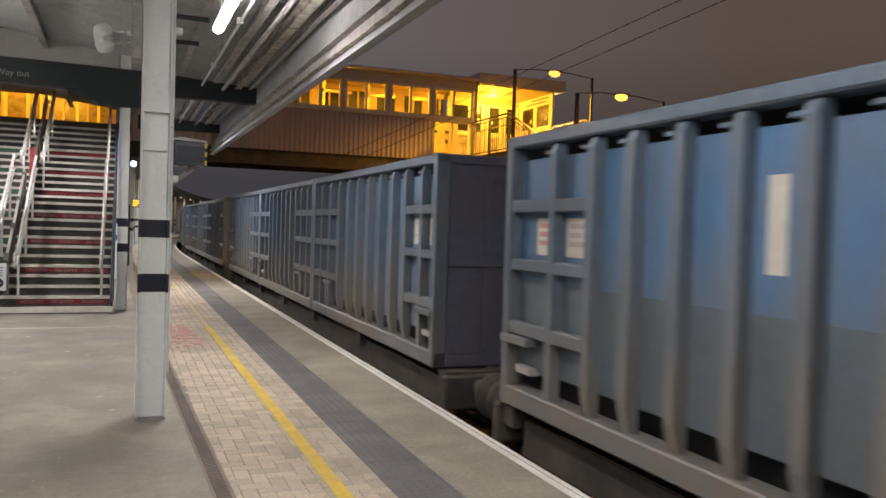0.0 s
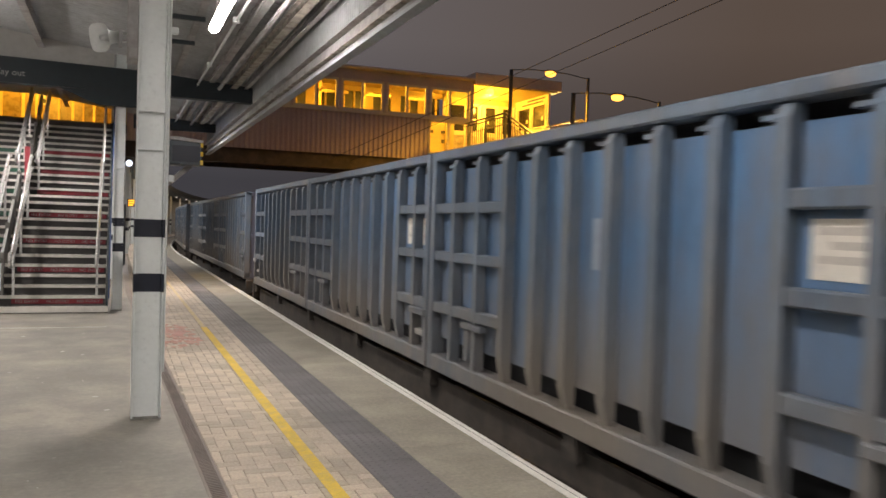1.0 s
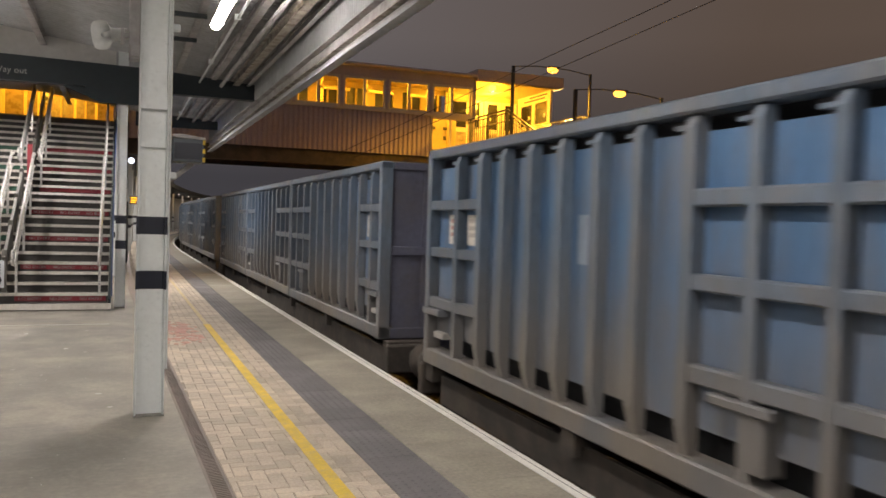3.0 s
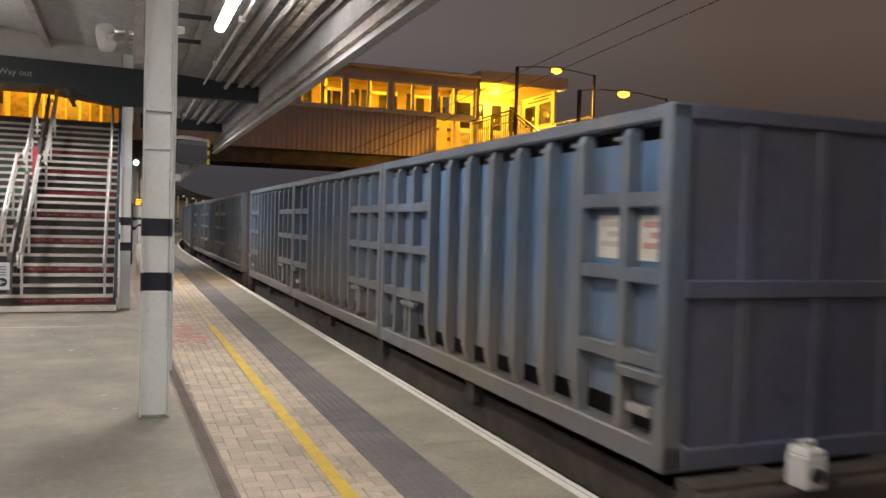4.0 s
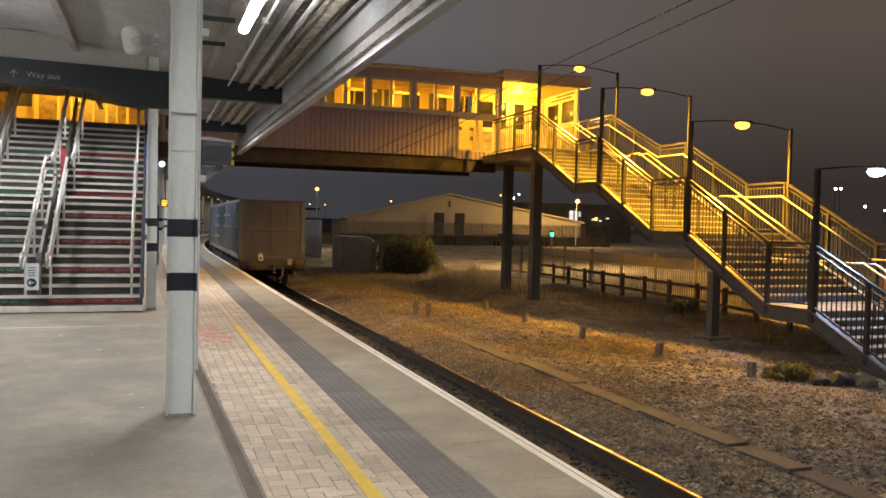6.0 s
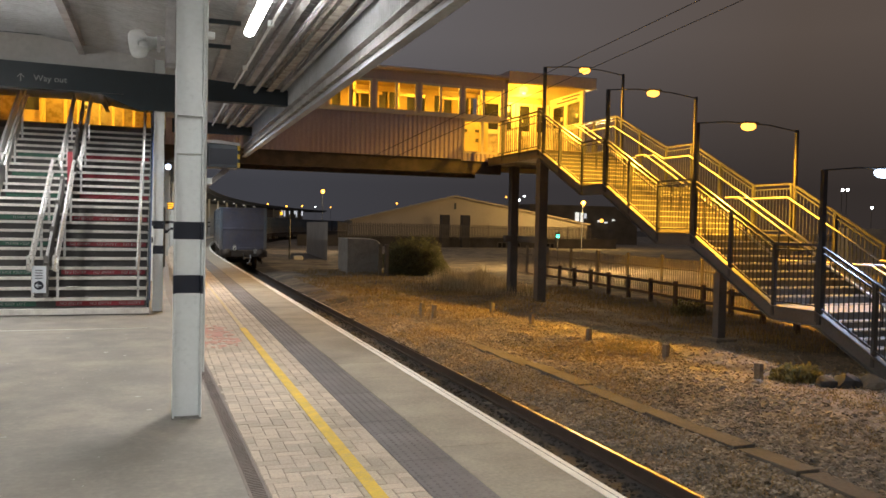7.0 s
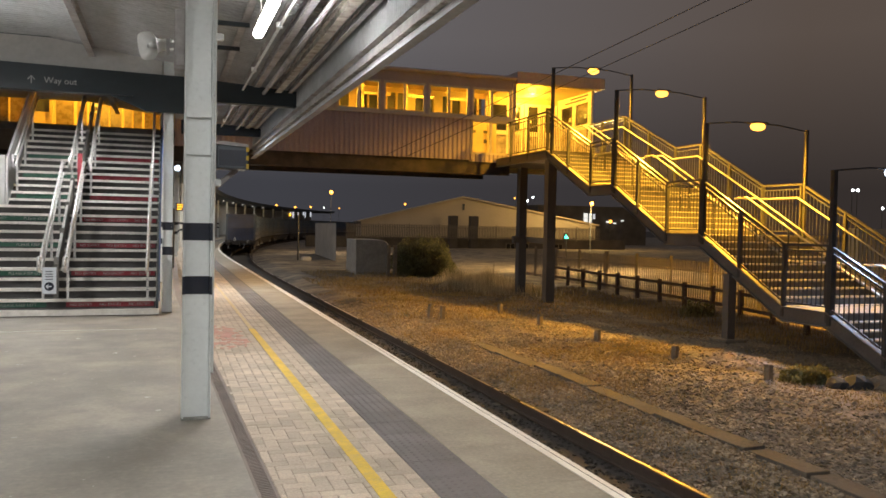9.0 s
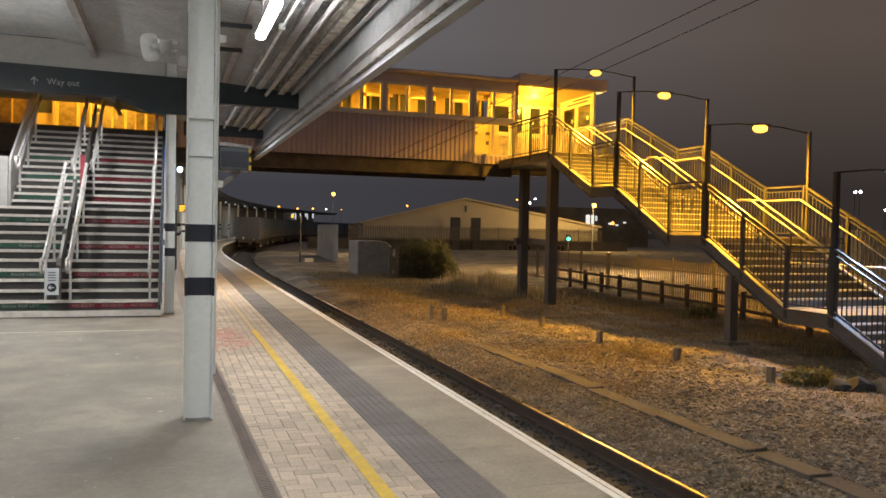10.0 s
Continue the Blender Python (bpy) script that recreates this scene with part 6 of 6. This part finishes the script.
# ---- paving pieces ----
def paving():
    mesh_cache = {}

    def block(name, w_, l_, h_, mat_, ch):
        key = (name, round(w_, 2), round(l_, 2))
        if key not in mesh_cache:
            bm = BM()
            a, b = w_ / 2, l_ / 2
            lo = [bm.verts.new(p) for p in ((-a, -b, -h_), (a, -b, -h_), (a, b, -h_), (-a, b, -h_))]
            mi = [bm.verts.new(p) for p in ((-a, -b, -ch), (a, -b, -ch), (a, b, -ch), (-a, b, -ch))]
            hi = [bm.verts.new(p) for p in ((-a + ch, -b + ch, 0), (a - ch, -b + ch, 0), (a - ch, b - ch, 0), (-a + ch, b - ch, 0))]
            for p, q in ((lo, mi), (mi, hi)):
                for i in range(4):
                    bm.faces.new((p[i], p[(i + 1) % 4], q[(i + 1) % 4], q[i]))
            bm.faces.new(hi)
            mesh_cache[key] = mesh(name, bm, mat_)
        return mesh_cache[key]

    r = random.Random(11)
    bed = thing("block_paving", "buff concrete block paving laid in herringbone", "paving", kind="structure")
    U = 0.1025
    rest_v, rest_f = [], []
    n = 0
    for j in range(20, 470):
        for i in range(-2, 12):
            c = (i - j) % 4
            if c == 0:
                i0, i1, j0, j1 = i, i + 2, j, j + 1
            elif c == 2:
                i0, i1, j0, j1 = i, i + 1, j - 1, j + 1
            else:
                continue
            s = (j0 + j1) / 2 * U
            lim = brick_edge(s) + 0.004
            xa, xb = 1.640 - i1 * U, 1.640 - i0 * U
            xa, xb = max(xa, lim), min(xb, 1.640)
            if xb - xa < 0.03:
                continue
            cx, cs = (xa + xb) / 2, s
            w_, l_ = xb - xa - 0.0035, (j1 - j0) * U - 0.0035
            x, y, h = along(cs, cx)
            z = r.uniform(-0.0015, 0.0015)
            near = 5.0 < cs < 8.6 and n < 300
            if near:
                ob = new("paver", block("paver", w_, l_, 0.03, M_PAVER, 0.004))
                ob.parent = bed
                ob.location = (x, y, z)
                ob.rotation_euler = (r.uniform(-0.006, 0.006), r.uniform(-0.006, 0.006), -h)
                n += 1
            else:
                k = len(rest_v)
                a, b, ch = w_ / 2, l_ / 2, 0.004
                rest_v += [(x - a, y - b, -0.02), (x + a, y - b, -0.02), (x + a, y + b, -0.02), (x - a, y + b, -0.02), (x - a + ch, y - b + ch, z), (x + a - ch, y - b + ch, z), (x + a - ch, y + b - ch, z), (x - a + ch, y + b - ch, z)]
                rest_f += [(k + 4, k + 5, k + 6, k + 7)] + [(k + e, k + (e + 1) % 4, k + 4 + (e + 1) % 4, k + 4 + e) for e in range(4)]
    me = bpy.data.meshes.new("paver_field")
    me.from_pydata(rest_v, [], rest_f)
    me.materials.append(M_PAVER_FIELD)
    ob = new("paver_field", me)
    ob.parent = bed
    tagged(ob, kind="stuff")
    bm = BM()
    strip(bm, 47.5, S1, brick_edge, 1.644, -0.05, -0.002)
    part("far_paving", bm, M_PAVER, bed)
    bm = BM()
    strip(bm, S0, 2.0, brick_edge, 1.644, -0.05, -0.002)
    part("near_paving", bm, M_PAVER, bed)
    # tactile strip
    tac = thing("tactile_paving", "dark grey blister tactile paving strip", "paving", kind="structure")
    dv, df = [], []
    s = 2.0
    while s < 46:
        x, y, h = along(s + 0.2, (1.644 + 2.055) / 2)
        ob = new("tile", block("tile", 0.405, 0.395, 0.03, M_TACTILE, 0.003))
        ob.parent = tac
        ob.location = (x, y, r.uniform(-0.001, 0.001))
        ob.rotation_euler = (0, 0, -h)
        if s < 20:
            for a in range(6):
                for b in range(6):
                    px_, py_ = x - 0.165 + a * 0.066, y - 0.165 + b * 0.066
                    k = len(dv)
                    for q in range(6):
                        dv.append((px_ + 0.0155 * math.cos(q * 1.0472), py_ + 0.0155 * math.sin(q * 1.0472), 0.0005))
                    for q in range(6):
                        dv.append((px_ + 0.009 * math.cos(q * 1.0472), py_ + 0.009 * math.sin(q * 1.0472), 0.0055))
                    df += [(k + q, k + (q + 1) % 6, k + 6 + (q + 1) % 6, k + 6 + q) for q in range(6)] + [tuple(k + 6 + q for q in range(6))]
        s += 0.4
    me = bpy.data.meshes.new("blisters")
    me.from_pydata(dv, [], df)
    me.materials.append(M_TACTILE)
    ob = new("blisters", me)
    ob.parent = tac
    tagged(ob, kind="stuff")
    bm = BM()
    strip(bm, 46, S1, 1.644, 2.055, -0.05, -0.002)
    strip(bm, S0, 2.0, 1.644, 2.055, -0.05, -0.002)
    part("far_strip", bm, M_TACTILE, tac)
    # edge slabs
    edge = thing("edge_slabs", "grey concrete platform edge slabs", "paving", kind="structure")
    s = 2.0
    while s < 50:
        x, y, h = along(s + 0.485, (2.055 + EDGE - 0.1) / 2 + 0.001)
        ob = new("slab", block("slab", EDGE - 0.1 - 2.055 - 0.004, 0.966, 0.05, M_SLAB, 0.003))
        ob.parent = edge
        ob.location = (x, y, r.uniform(-0.0015, 0.0015))
        ob.rotation_euler = (0, 0, -h)
        s += 0.97
    bm = BM()
    strip(bm, 50.4, S1, 2.055, EDGE - 0.1, -0.05, -0.002)
    strip(bm, S0, 2.0, 2.055, EDGE - 0.1, -0.05, -0.002)
    part("far_slabs", bm, M_SLAB, edge)
    bm = BM()
    strip(bm, S0, 13.4, lambda s: 1.295 - 0.0049 * s, lambda s: 1.393 - 0.0049 * s, 0.0, 0.005)
    solid("yellow_line", bm, M_YELLOW, "worn yellow safety line painted on the paving", "line", kind="structure")
    bm = BM()
    strip(bm, 13.4, 60, lambda s: 1.31 - 0.0049 * s, lambda s: 1.375 - 0.0049 * s, 0.0, 0.004)
    solid("faded_line", bm, M_YELLOWFADE, "almost worn away stretch of yellow safety line", "line", kind="structure")
    # slots of the drain
    bm = BM()
    s = 3.0
    while s < 16:
        x, y, h = along(s, brick_edge(s) - 0.065)
        bar(bm, (x - 0.045, y - 0.01, -0.001), (x + 0.045, y + 0.012, -0.001), 0.016, 0.006)
        s += 0.034
    tagged(part("slots", bm, M_DRAIN, drain), kind="stuff")
    bm = BM()
    strip(bm, 16, S1, lambda s: brick_edge(s) - 0.11, lambda s: brick_edge(s) - 0.02, -0.02, 0.0)
    part("far_slots", bm, M_DRAIN, drain)


paving()


def motions():
    for ob, k, off, flip in moving + [(tail, 0, -0.38, None), (plate, 0, -0.38, None)]:
        rows = []
        for i in range(21):
            t = i * 0.5
            # an even speed, with a slight surge as the last wagon passes
            s = 10.95 + SPEED * (t - 4.5) + PITCH * k + 0.13 * math.exp(-((t - 4.2) / 0.5) ** 2)
            x0, y0, _ = along(s + 2.6, CENTRE)
            x1, y1, _ = along(s + 15.2, CENTRE)
            h = math.atan2(x1 - x0, y1 - y0)
            base = pose(x0 - 2.6 * math.sin(h), y0 - 2.6 * math.cos(h), RAILTOP, 0, 0, -math.degrees(h))
            if flip is None:
                local = pose(-0.47 if ob is tail else 0.63, off, 1.095 if ob is tail else 0.93)
            elif flip:
                local = pose(0, off + LEN, 0, 0, 0, 180)
            else:
                local = pose(0, off, 0)
            rows.append((t, base @ local))
        walk(ob, rows)


motions()
